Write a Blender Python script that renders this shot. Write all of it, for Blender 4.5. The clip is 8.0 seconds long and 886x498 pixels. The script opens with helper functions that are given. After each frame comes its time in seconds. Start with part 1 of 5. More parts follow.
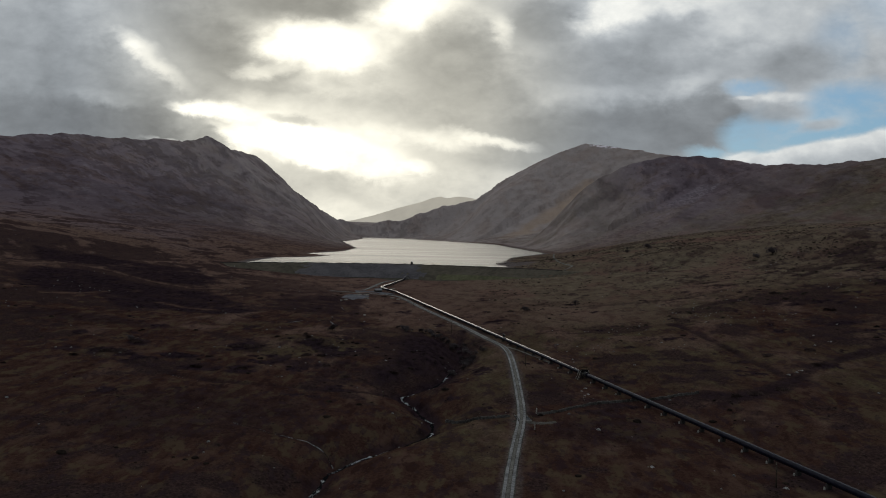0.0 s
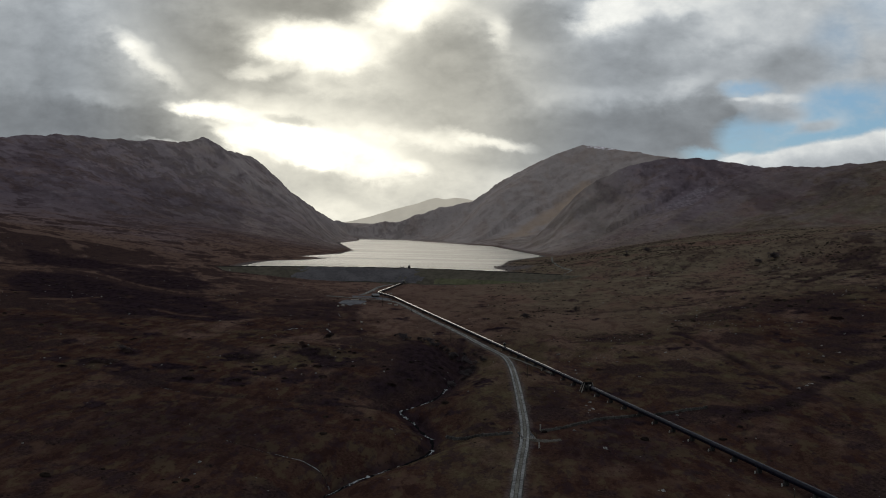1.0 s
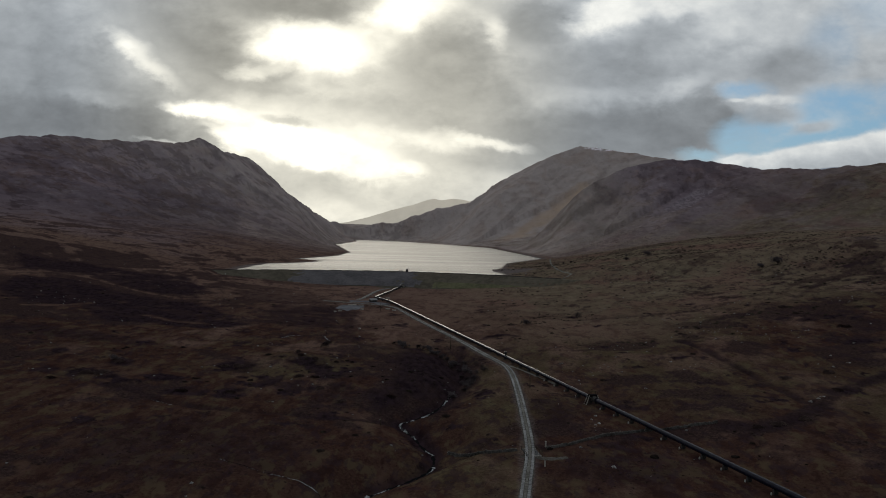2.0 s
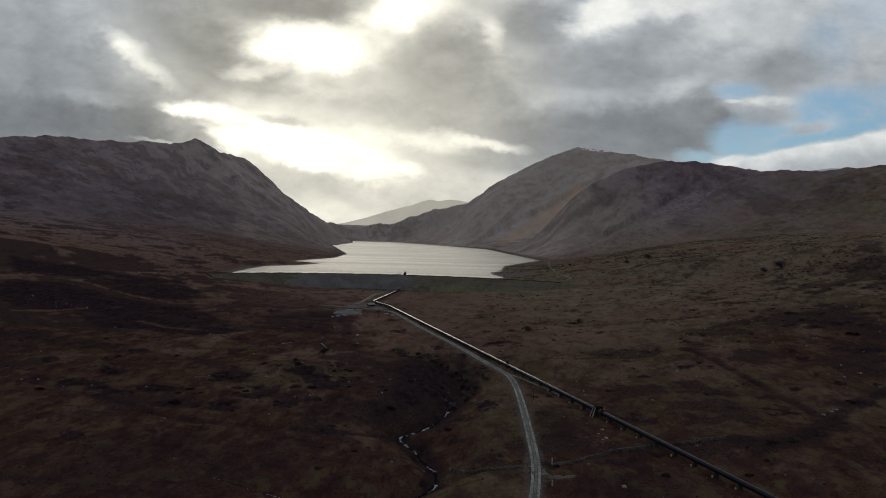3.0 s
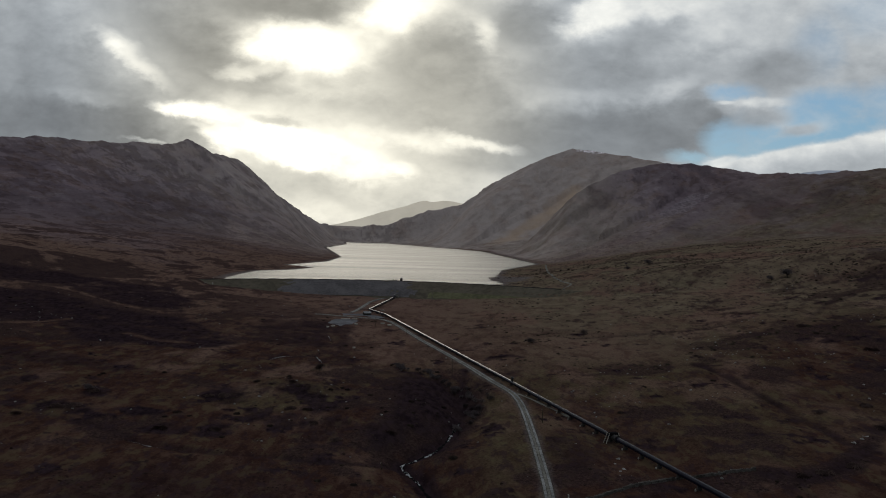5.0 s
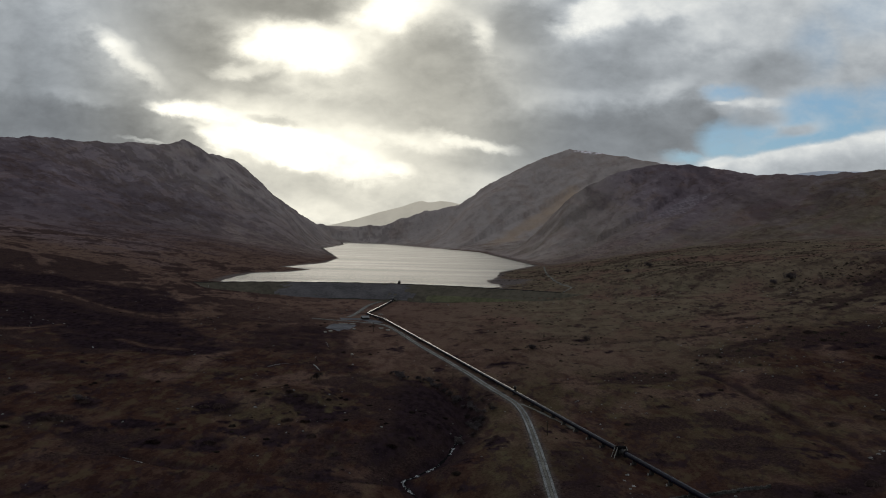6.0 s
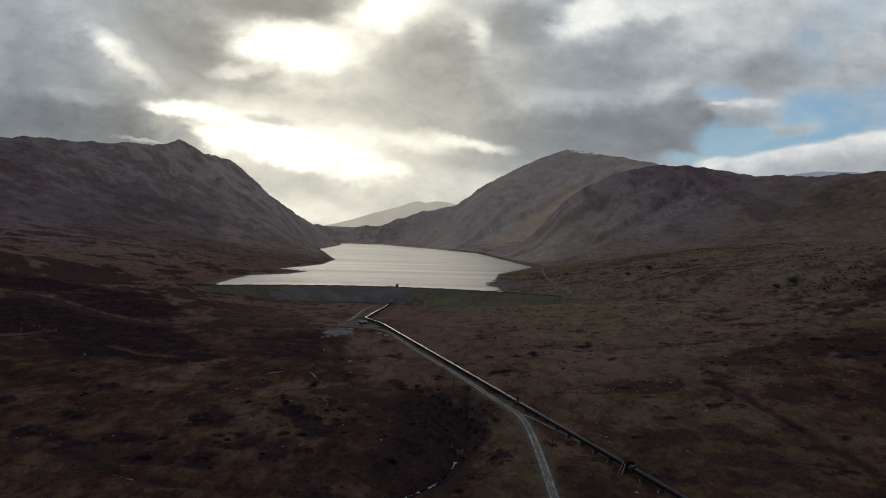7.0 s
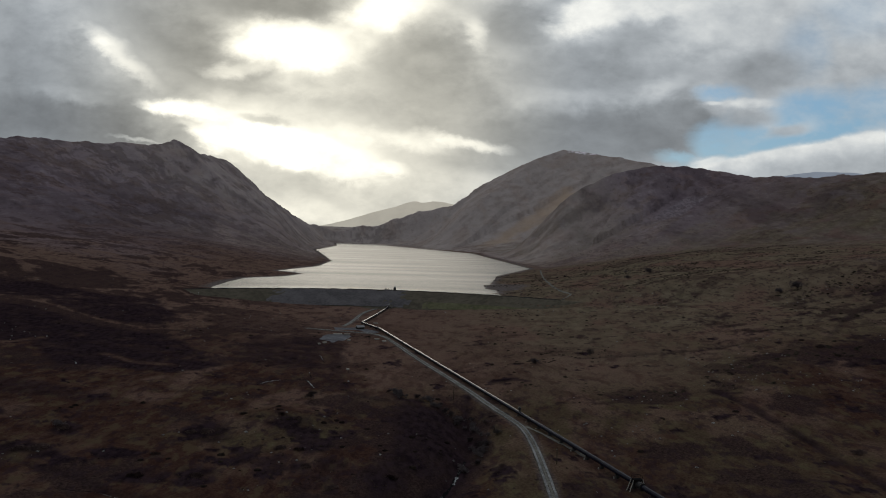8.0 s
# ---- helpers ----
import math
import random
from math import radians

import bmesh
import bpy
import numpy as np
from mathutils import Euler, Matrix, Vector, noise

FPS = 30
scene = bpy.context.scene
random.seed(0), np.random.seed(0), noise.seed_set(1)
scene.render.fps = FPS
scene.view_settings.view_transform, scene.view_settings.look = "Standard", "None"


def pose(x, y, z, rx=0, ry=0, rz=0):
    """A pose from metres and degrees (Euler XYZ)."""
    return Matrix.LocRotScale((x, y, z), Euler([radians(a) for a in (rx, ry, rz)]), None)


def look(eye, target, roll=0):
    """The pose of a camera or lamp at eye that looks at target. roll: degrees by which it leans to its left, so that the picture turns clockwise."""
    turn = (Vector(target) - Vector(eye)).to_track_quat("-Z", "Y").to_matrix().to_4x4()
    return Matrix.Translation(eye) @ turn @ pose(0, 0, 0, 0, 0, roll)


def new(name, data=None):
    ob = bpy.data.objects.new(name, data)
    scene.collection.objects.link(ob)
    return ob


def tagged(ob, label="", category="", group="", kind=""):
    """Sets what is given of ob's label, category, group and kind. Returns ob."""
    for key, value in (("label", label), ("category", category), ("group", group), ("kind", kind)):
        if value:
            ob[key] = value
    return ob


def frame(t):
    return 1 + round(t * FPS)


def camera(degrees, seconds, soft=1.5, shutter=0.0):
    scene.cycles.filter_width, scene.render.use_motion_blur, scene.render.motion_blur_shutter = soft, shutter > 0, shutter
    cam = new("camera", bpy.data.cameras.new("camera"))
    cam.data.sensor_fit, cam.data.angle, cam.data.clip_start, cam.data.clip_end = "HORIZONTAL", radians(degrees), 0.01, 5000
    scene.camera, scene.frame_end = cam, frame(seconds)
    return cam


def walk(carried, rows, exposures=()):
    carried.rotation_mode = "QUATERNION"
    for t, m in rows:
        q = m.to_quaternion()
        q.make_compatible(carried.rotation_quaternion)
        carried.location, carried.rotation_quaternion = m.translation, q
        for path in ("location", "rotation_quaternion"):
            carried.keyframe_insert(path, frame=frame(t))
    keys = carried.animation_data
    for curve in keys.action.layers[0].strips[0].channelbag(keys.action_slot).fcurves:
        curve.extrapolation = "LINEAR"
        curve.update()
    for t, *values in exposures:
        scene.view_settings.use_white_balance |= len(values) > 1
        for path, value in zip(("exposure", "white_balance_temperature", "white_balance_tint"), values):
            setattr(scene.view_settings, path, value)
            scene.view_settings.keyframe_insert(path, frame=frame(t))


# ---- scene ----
cam = camera(61.5, 8.0, soft=1.05)
PATH = [
    (0, (9.276, 2.867, 38.733), (7.773, 102.827, 36.330), 1.10),
    (0.5, (8.578, 6.947, 40.242), (7.295, 106.911, 37.898), 1.13),
    (1, (7.809, 11.053, 41.664), (6.744, 111.021, 39.374), 1.16),
    (1.5, (6.977, 15.182, 43.012), (6.131, 115.153, 40.770), 1.18),
    (3, (4.202, 27.667, 46.732), (4.011, 127.644, 44.606), 1.26),
    (3.5, (3.215, 31.849, 47.906), (3.243, 131.827, 45.808), 1.28),
    (4, (2.212, 36.037, 49.068), (2.462, 136.015, 46.992), 1.30),
    (4.5, (1.203, 40.225, 50.230), (1.676, 140.203, 48.172), 1.33),
    (6, (-1.767, 52.760, 53.840), (-0.608, 152.732, 51.805), 1.38),
    (6.5, (-2.707, 56.916, 55.127), (-1.313, 156.885, 53.088), 1.40),
    (7, (-3.607, 61.055, 56.476), (-1.974, 161.021, 54.429), 1.41),
    (7.5, (-4.456, 65.174, 57.900), (-2.580, 165.135, 55.839), 1.43),
    (8, (-5.247, 69.268, 59.410), (-3.121, 169.224, 57.331), 1.44),
]
walk(cam, [(t, look(eye, to, roll)) for t, eye, to, roll in PATH])

# ---- light ----
SUN_AZ, SUN_EL = radians(-8.0), radians(9.0)
# clouds as soft ellipses on the plane of the sky ahead, in degrees from due north at the horizon:
# across, up, half width, half height, turn, brightness, cover, softness of the edge
VEIL = [
    (-9.7, 11.2, 18.26, 9.13, -1, 0.7, 0.9, 0.8),
    (-31.3, 12.0, 13.04, 7.39, -9, 0.33, 0.95, 0.7),
    (-32.1, 7.4, 11.30, 2.61, -1, 0.2, 0.85, 0.7),
    (22.2, 16.7, 14.35, 3.04, 11, 0.54, 0.8, 0.7),
    (8.5, 12.1, 13.91, 5.65, -1, 0.58, 0.75, 0.8),
    (-3.5, 3.6, 11.30, 2.17, -1, 0.62, 0.8, 0.7),
    (17.2, 9.7, 8.26, 4.78, -1, 0.38, 0.7, 0.7),
    (31.0, 13.9, 6.96, 3.91, -1, 0.4, 0.7, 0.7),
    (-9.5, 1.3, 4.35, 1.04, -1, 0.82, 0.9, 0.7),
    (2.5, 9.1, 10.00, 1.48, -1, 0.42, 0.8, 0.6),
]
GREY = [
    (-19.5, 14.7, 6.52, 2.70, -29, 0.31, 0.9, 0.7),
    (-12.4, 17.2, 6.52, 1.48, -5, 0.27, 0.9, 0.7),
    (-27.0, 11.5, 6.52, 1.48, -13, 0.3, 0.8, 0.6),
    (-25.6, 7.7, 10.00, 1.48, -4, 0.215, 0.9, 0.6),
    (-19.4, 8.1, 5.65, 0.96, -10, 0.24, 0.9, 0.55),
    (-5.8, 8.9, 5.22, 0.96, -1, 0.55, 0.7, 0.8),
    (0.4, 13.1, 3.74, 2.70, -1, 0.35, 0.9, 0.55),
    (3.5, 10.6, 3.04, 1.30, -7, 0.38, 0.7, 0.7),
    (6.6, 16.1, 2.87, 2.00, -9, 0.3, 0.92, 0.5),
    (10.0, 17.3, 1.48, 1.30, 29, 0.3, 0.85, 0.6),
    (10.2, 12.6, 4.78, 1.74, 3, 0.31, 0.8, 0.6),
    (14.5, 13.7, 5.65, 2.26, 5, 0.33, 0.8, 0.6),
]
BANKS = [
    (14.6, 8.0, 7.83, 2.35, 1, 0.21, 0.95, 0.45),
    (8.8, 6.8, 5.65, 1.91, -4, 0.26, 0.85, 0.6),
    (2.5, 5.6, 4.78, 0.87, -5, 0.42, 0.8, 0.6),
    (20.7, 13.3, 2.61, 1.48, -1, 0.34, 0.7, 0.7),
    (17.0, 15.4, 3.04, 1.74, -21, 0.33, 0.7, 0.6),
    (19.7, 9.0, 1.91, 2.43, -1, 0.23, 0.92, 0.45),
    (-2.2, 12.2, 2.61, 1.74, -1, 0.44, 0.6, 0.7),
]
BREAKS = [
    (-24.0, 13.2, 4.35, 1.74, -35, 0.52, 0.8, 0.9),
    (-24.8, 13.9, 1.30, 0.57, -25, 0.98, 0.9, 0.9),
    (-22.8, 12.2, 2.00, 0.48, -37, 0.85, 0.85, 0.9),
    (-10.6, 13.9, 4.52, 1.74, -4, 0.95, 0.9, 0.7),
    (-10.4, 14.0, 4.26, 1.61, -4, 1.3, 1, 0.5),
    (-14.5, 12.1, 2.61, 0.48, 3, 0.82, 0.8, 0.7),
    (-3.7, 16.9, 3.65, 1.39, 21, 1.2, 0.95, 0.7),
    (-5.4, 14.4, 1.39, 0.65, -11, 0.95, 0.8, 0.8),
    (-18.1, 8.9, 3.39, 0.57, -8, 1.3, 1, 0.5),
    (-13.6, 9.2, 2.61, 0.78, -11, 0.78, 0.7, 0.7),
    (-9.5, 10.5, 1.04, 0.39, -1, 0.8, 0.7, 0.8),
    (-27.0, 9.8, 2.17, 0.48, -9, 0.42, 0.7, 0.8),
]
SUNLIT = [
    (-10.3, 6.9, 8.70, 2.17, -8, 0.92, 0.85, 0.7),
    (-10.7, 6.5, 6.52, 1.48, -13, 1.3, 1, 0.5),
    (-15.5, 6.2, 3.04, 0.57, -25, 1.2, 1, 0.6),
    (-4.0, 7.2, 4.35, 0.65, -7, 0.95, 0.9, 0.7),
    (2.1, 7.1, 3.13, 0.43, -9, 0.98, 0.95, 0.7),
    (-7.0, 5.1, 2.00, 0.87, -21, 1.2, 0.9, 0.6),
    (-9.9, 3.7, 6.52, 0.65, -20, 0.6, 0.9, 0.6),
    (-3.3, 4.8, 1.30, 0.39, -5, 1.15, 0.95, 0.7),
    (-12.7, 8.3, 1.74, 0.39, -5, 0.58, 0.85, 0.7),
    (3.3, 15.5, 0.65, 0.83, 24, 0.86, 0.9, 0.8),
    (11.9, 17.1, 2.52, 1.17, 13, 1, 0.95, 0.7),
    (16.1, 17.7, 4.35, 0.87, 7, 0.74, 0.85, 0.8),
]
WISPS = [
    (21.6, 16.0, 4.78, 0.74, 19, 0.54, 0.7, 0.9),
    (17.8, 11.6, 1.83, 0.65, 23, 0.58, 0.8, 0.9),
    (12.2, 10.9, 4.78, 0.35, 1, 0.44, 0.7, 0.9),
    (-22.1, 6.5, 1.57, 0.13, -3, 0.6, 0.7, 0.8),
]
CLEAR = [
    (22.7, 7.5, 2.26, 1.74, -1, 1, 1, 0.4),
    (27.7, 7.9, 7.39, 1.13, 13, 1, 1, 0.4),
    (29.8, 10.1, 3.48, 1.74, 9, 1, 0.95, 0.5),
    (22.7, 11.4, 1.83, 0.57, 3, 1, 0.9, 0.6),
    (33.7, 10.5, 3.48, 1.74, 9, 1, 0.75, 0.6),
    (28.8, 15.0, 1.74, 2.17, -21, 1, 0.4, 0.8),
    (24.2, 8.3, 2.61, 1.30, -1, 1, 0.95, 0.5),
    (32.8, 17.8, 3.04, 1.74, -1, 1, 0.3, 0.8),
    (19.9, 6.3, 2.17, 0.43, -1, 1, 0.9, 0.6),
]
LOW_CLOUDS = [
    (26.0, 13.1, 3.22, 1.65, 11, 0.29, 0.92, 0.55),
    (24.7, 10.6, 1.74, 0.39, 2, 0.62, 0.95, 0.6),
    (21.9, 10.6, 0.70, 0.17, -1, 0.62, 0.9, 0.6),
    (24.5, 9.5, 2.17, 0.78, 5, 0.33, 0.9, 0.6),
    (27.9, 8.7, 1.65, 0.48, 11, 0.36, 0.85, 0.55),
    (31.3, 3.5, 27.83, 4.57, 11, 0.72, 1, 0.05),
    (33.0, 5.5, 10.87, 1.83, 10, 0.33, 0.92, 0.8),
    (26.7, 5.0, 6.52, 1.04, 7, 0.44, 0.75, 0.8),
    (21.8, 6.1, 1.48, 0.48, 5, 0.7, 0.9, 0.5),
]


class Nodes:
    """Short hand for building node trees."""

    def __init__(self, tree):
        self.tree = tree
        tree.nodes.clear()

    def add(self, kind):
        return self.tree.nodes.new(kind)

    def put(self, socket, value):
        if isinstance(value, bpy.types.NodeSocket):
            self.tree.links.new(value, socket)
        else:
            socket.default_value = value

    def math(self, op, a, b=0.0, c=0.0, clamp=False):
        node = self.add("ShaderNodeMath")
        node.operation, node.use_clamp = op, clamp
        for i, v in enumerate((a, b, c)):
            self.put(node.inputs[i], v)
        return node.outputs[0]

    def vec(self, op, a, b=(0, 0, 0)):
        node = self.add("ShaderNodeVectorMath")
        node.operation = op
        self.put(node.inputs[0], a)
        self.put(node.inputs[1], b)
        return node.outputs[0]

    def xyz(self, x, y, z=0.0):
        node = self.add("ShaderNodeCombineXYZ")
        for i, v in enumerate((x, y, z)):
            self.put(node.inputs[i], v)
        return node.outputs[0]

    def split(self, v):
        node = self.add("ShaderNodeSeparateXYZ")
        self.put(node.inputs[0], v)
        return node.outputs

    def noise(self, where, scale, detail=4.0, rough=0.55, twist=0.0):
        node = self.add("ShaderNodeTexNoise")
        self.put(node.inputs["Vector"], where)
        for key, v in (("Scale", scale), ("Detail", detail), ("Roughness", rough), ("Distortion", twist)):
            node.inputs[key].default_value = v
        return node.outputs["Fac"]

    def ramp(self, fac, low, high, a=0.0, b=1.0, smooth=True):
        node = self.add("ShaderNodeMapRange")
        node.interpolation_type = "SMOOTHSTEP" if smooth else "LINEAR"
        for i, v in enumerate((fac, low, high, a, b)):
            self.put(node.inputs[i], v)
        return node.outputs[0]

    def mix(self, fac, a, b, kind="MIX"):
        node = self.add("ShaderNodeMix")
        node.data_type, node.blend_type = "RGBA", kind
        for i, v in ((0, fac), (6, a), (7, b)):
            if not isinstance(v, bpy.types.NodeSocket) and i > 0:
                v = (*v, 1.0)
            self.put(node.inputs[i], v)
        return node.outputs[2]


def build_sky():
    world = bpy.data.worlds.new("sky")
    scene.world = world
    world.use_nodes = True
    n = Nodes(world.node_tree)
    way = n.vec("NORMALIZE", n.add("ShaderNodeTexCoord").outputs["Generated"])
    x, y, z = n.split(way)
    el = n.math("MULTIPLY", n.math("ARCSINE", z), 57.2958)
    # cloud deck seen in perspective, low clouds drawn out along the horizon
    depth = n.math("ADD", n.math("MAXIMUM", z, 0.0), 0.16)
    deck = n.xyz(n.math("DIVIDE", x, depth), n.math("DIVIDE", y, depth))
    big = n.noise(deck, 1.5, 6.0, 0.5, 0.2)
    ahead = n.math("DIVIDE", 57.2958, n.math("MAXIMUM", y, 0.12))
    au, av = n.math("MULTIPLY", x, ahead), n.math("MULTIPLY", z, ahead)
    fine = n.noise(n.xyz(au, n.math("MULTIPLY", av, 1.7)), 0.17, 6.0, 0.52, 0.15)
    wisp = n.noise(n.xyz(n.math("MULTIPLY", au, 0.8), n.math("MULTIPLY", av, 1.4)), 0.5, 7.0, 0.6, 0.2)
    curl = n.noise(n.xyz(n.math("ADD", au, 31.0), n.math("MULTIPLY", av, 1.4)), 0.34, 7.0, 0.6, 0.2)
    # ragged edges: shift the plane by noise
    wu = n.math("MULTIPLY_ADD", n.math("SUBTRACT", fine, 0.5), 2.0, au)
    wu = n.math("MULTIPLY_ADD", n.math("SUBTRACT", wisp, 0.5), 1.9, wu)
    wv = n.math("MULTIPLY_ADD", n.math("SUBTRACT", curl, 0.5), 1.8, av)
    torn = n.xyz(wu, wv)
    mild = n.xyz(n.math("MULTIPLY_ADD", n.math("SUBTRACT", wisp, 0.5), 1.2, au), n.math("MULTIPLY_ADD", n.math("SUBTRACT", curl, 0.5), 0.9, av))

    def lobe(where, row):
        u, v, su, sv, turn, value, cover, soft = row
        turned = n.add("ShaderNodeMapping")
        turned.vector_type = "TEXTURE"
        n.put(turned.inputs["Vector"], where)
        turned.inputs["Location"].default_value = (u, v, 0)
        turned.inputs["Rotation"].default_value = (0, 0, radians(turn))
        turned.inputs["Scale"].default_value = (su, sv, 1)
        size = n.add("ShaderNodeVectorMath")
        size.operation = "LENGTH"
        n.put(size.inputs[0], turned.outputs[0])
        return n.ramp(size.outputs["Value"], 1 + soft, 1 - soft, 0.0, cover)

    def lay_over(under, where, rows):
        for row in rows:
            m = lobe(where, row)
            under = n.math("MULTIPLY_ADD", m, n.math("SUBTRACT", row[5], under), under)
        return under

    # away from the low sun the deck is thicker and greyer
    toward = (math.sin(SUN_AZ) * math.cos(SUN_EL), math.cos(SUN_AZ) * math.cos(SUN_EL), math.sin(SUN_EL))
    dot = n.add("ShaderNodeVectorMath")
    dot.operation = "DOT_PRODUCT"
    n.put(dot.inputs[0], way)
    dot.inputs[1].default_value = toward
    light = n.math("MULTIPLY_ADD", n.math("SUBTRACT", big, 0.5), 0.16, 0.55)
    light = n.math("MULTIPLY", light, n.ramp(dot.outputs["Value"], -0.1, 0.93, 0.5, 1.0))
    light = lay_over(light, torn, VEIL + GREY + BANKS + BREAKS + SUNLIT + WISPS)
    gap = 0.0
    for row in CLEAR:
        gap = n.math("MAXIMUM", gap, lobe(torn, row))
    gap = n.math("MULTIPLY", gap, n.ramp(wisp, 0.3, 0.7, 1.1, 0.75), clamp=True)
    bank = 0.0
    for row in LOW_CLOUDS:
        m = lobe(mild, row)
        bank = n.math("MAXIMUM", bank, m)
        light = n.math("MULTIPLY_ADD", m, n.math("SUBTRACT", row[5], light), light)
    gap = n.math("MULTIPLY", gap, n.math("SUBTRACT", 1.0, bank))
    grain = n.math("ADD", n.math("MULTIPLY", n.math("SUBTRACT", fine, 0.5), 0.55), n.math("MULTIPLY", n.math("SUBTRACT", wisp, 0.5), 0.55))
    grain = n.math("ADD", grain, n.math("MULTIPLY", n.math("SUBTRACT", curl, 0.5), 0.45))
    light = n.math("MULTIPLY", light, n.math("ADD", 1.05, grain))
    light = n.math("MINIMUM", n.math("MAXIMUM", light, 0.1), 1.2)
    glow = n.ramp(light, 0.3, 1.0)
    cloud = n.mix(glow, (0.915, 0.99, 1.055), (0.995, 1.0, 0.95))
    near_sun = n.ramp(dot.outputs["Value"], 0.94, 0.996)
    cloud = n.mix(n.math("MULTIPLY", near_sun, 0.8), cloud, (1.05, 1.0, 0.83))
    cloud = n.mix(1.0, cloud, n.xyz(light, light, light), "MULTIPLY")
    sky = n.add("ShaderNodeTexSky")
    sky.sky_type, sky.sun_disc = "NISHITA", False
    sky.sun_elevation, sky.sun_rotation = SUN_EL, SUN_AZ
    sky.air_density, sky.dust_density = 1.0, 0.6
    clear = n.mix(1.0, sky.outputs[0], (0.054, 0.069, 0.098), "MULTIPLY")
    clear = n.mix(0.6, clear, n.mix(n.ramp(el, 2.0, 14.0), (0.215, 0.41, 0.56), (0.25, 0.43, 0.61)))
    full = n.mix(gap, cloud, clear)
    ground = n.ramp(el, -4.0, -0.5)
    full = n.mix(ground, (0.035, 0.032, 0.028), full)
    back = n.add("ShaderNodeBackground")
    n.put(back.inputs[0], full)
    back.inputs[1].default_value = 1.0
    n.put(n.add("ShaderNodeOutputWorld").inputs[0], back.outputs[0])


build_sky()
sun = new("sun", bpy.data.lights.new("sun", "SUN"))
sun.data.energy, sun.data.angle, sun.data.color = 0.62, radians(32), (1.0, 0.92, 0.78)
sun.matrix_world = look((0, 0, 0), (-math.sin(SUN_AZ) * math.cos(SUN_EL), -math.cos(SUN_AZ) * math.cos(SUN_EL), -math.sin(SUN_EL)))


# ---- materials ----
def surface(name):
    """A new material, its node helper, its shader and its output."""
    mat = bpy.data.materials.new(name)
    mat.use_nodes = True
    n = Nodes(mat.node_tree)
    bsdf = n.add("ShaderNodeBsdfPrincipled")
    out = n.add("ShaderNodeOutputMaterial")
    n.put(out.inputs[0], bsdf.outputs[0])
    return mat, n, bsdf


def bump(n, bsdf, height, strength, distance):
    node = n.add("ShaderNodeBump")
    node.inputs["Strength"].default_value = strength
    node.inputs["Distance"].default_value = distance
    n.put(node.inputs["Height"], height)
    n.put(bsdf.inputs["Normal"], node.outputs[0])
    return node


def place(n):
    return n.add("ShaderNodeTexCoord").outputs["Object"]


def plain(name, low, high, scale, rough=0.8, metal=0.0, relief=0.3, depth=0.02, vary=0.0, gloss=0.0):
    """A weathered surface between two colours at two scales."""
    mat, n, bsdf = surface(name)
    p = place(n)
    a = n.noise(p, scale, 6.0, 0.65)
    b = n.noise(p, scale * 0.13, 3.0, 0.5)
    f = n.ramp(n.math("ADD", n.math("MULTIPLY", a, 0.6), n.math("MULTIPLY", b, 0.4)), 0.35, 0.65)
    colour = n.mix(f, low, high)
    if vary:
        rnd = n.add("ShaderNodeObjectInfo").outputs["Random"]
        colour = n.mix(n.math("MULTIPLY", rnd, vary), colour, tuple(0.45 * c for c in low))
    n.put(bsdf.inputs["Base Color"], colour)
    bsdf.inputs["Roughness"].default_value = rough
    bsdf.inputs["Metallic"].default_value = metal
    bsdf.inputs["Specular IOR Level"].default_value = gloss
    bump(n, bsdf, a, relief, depth)
    return mat


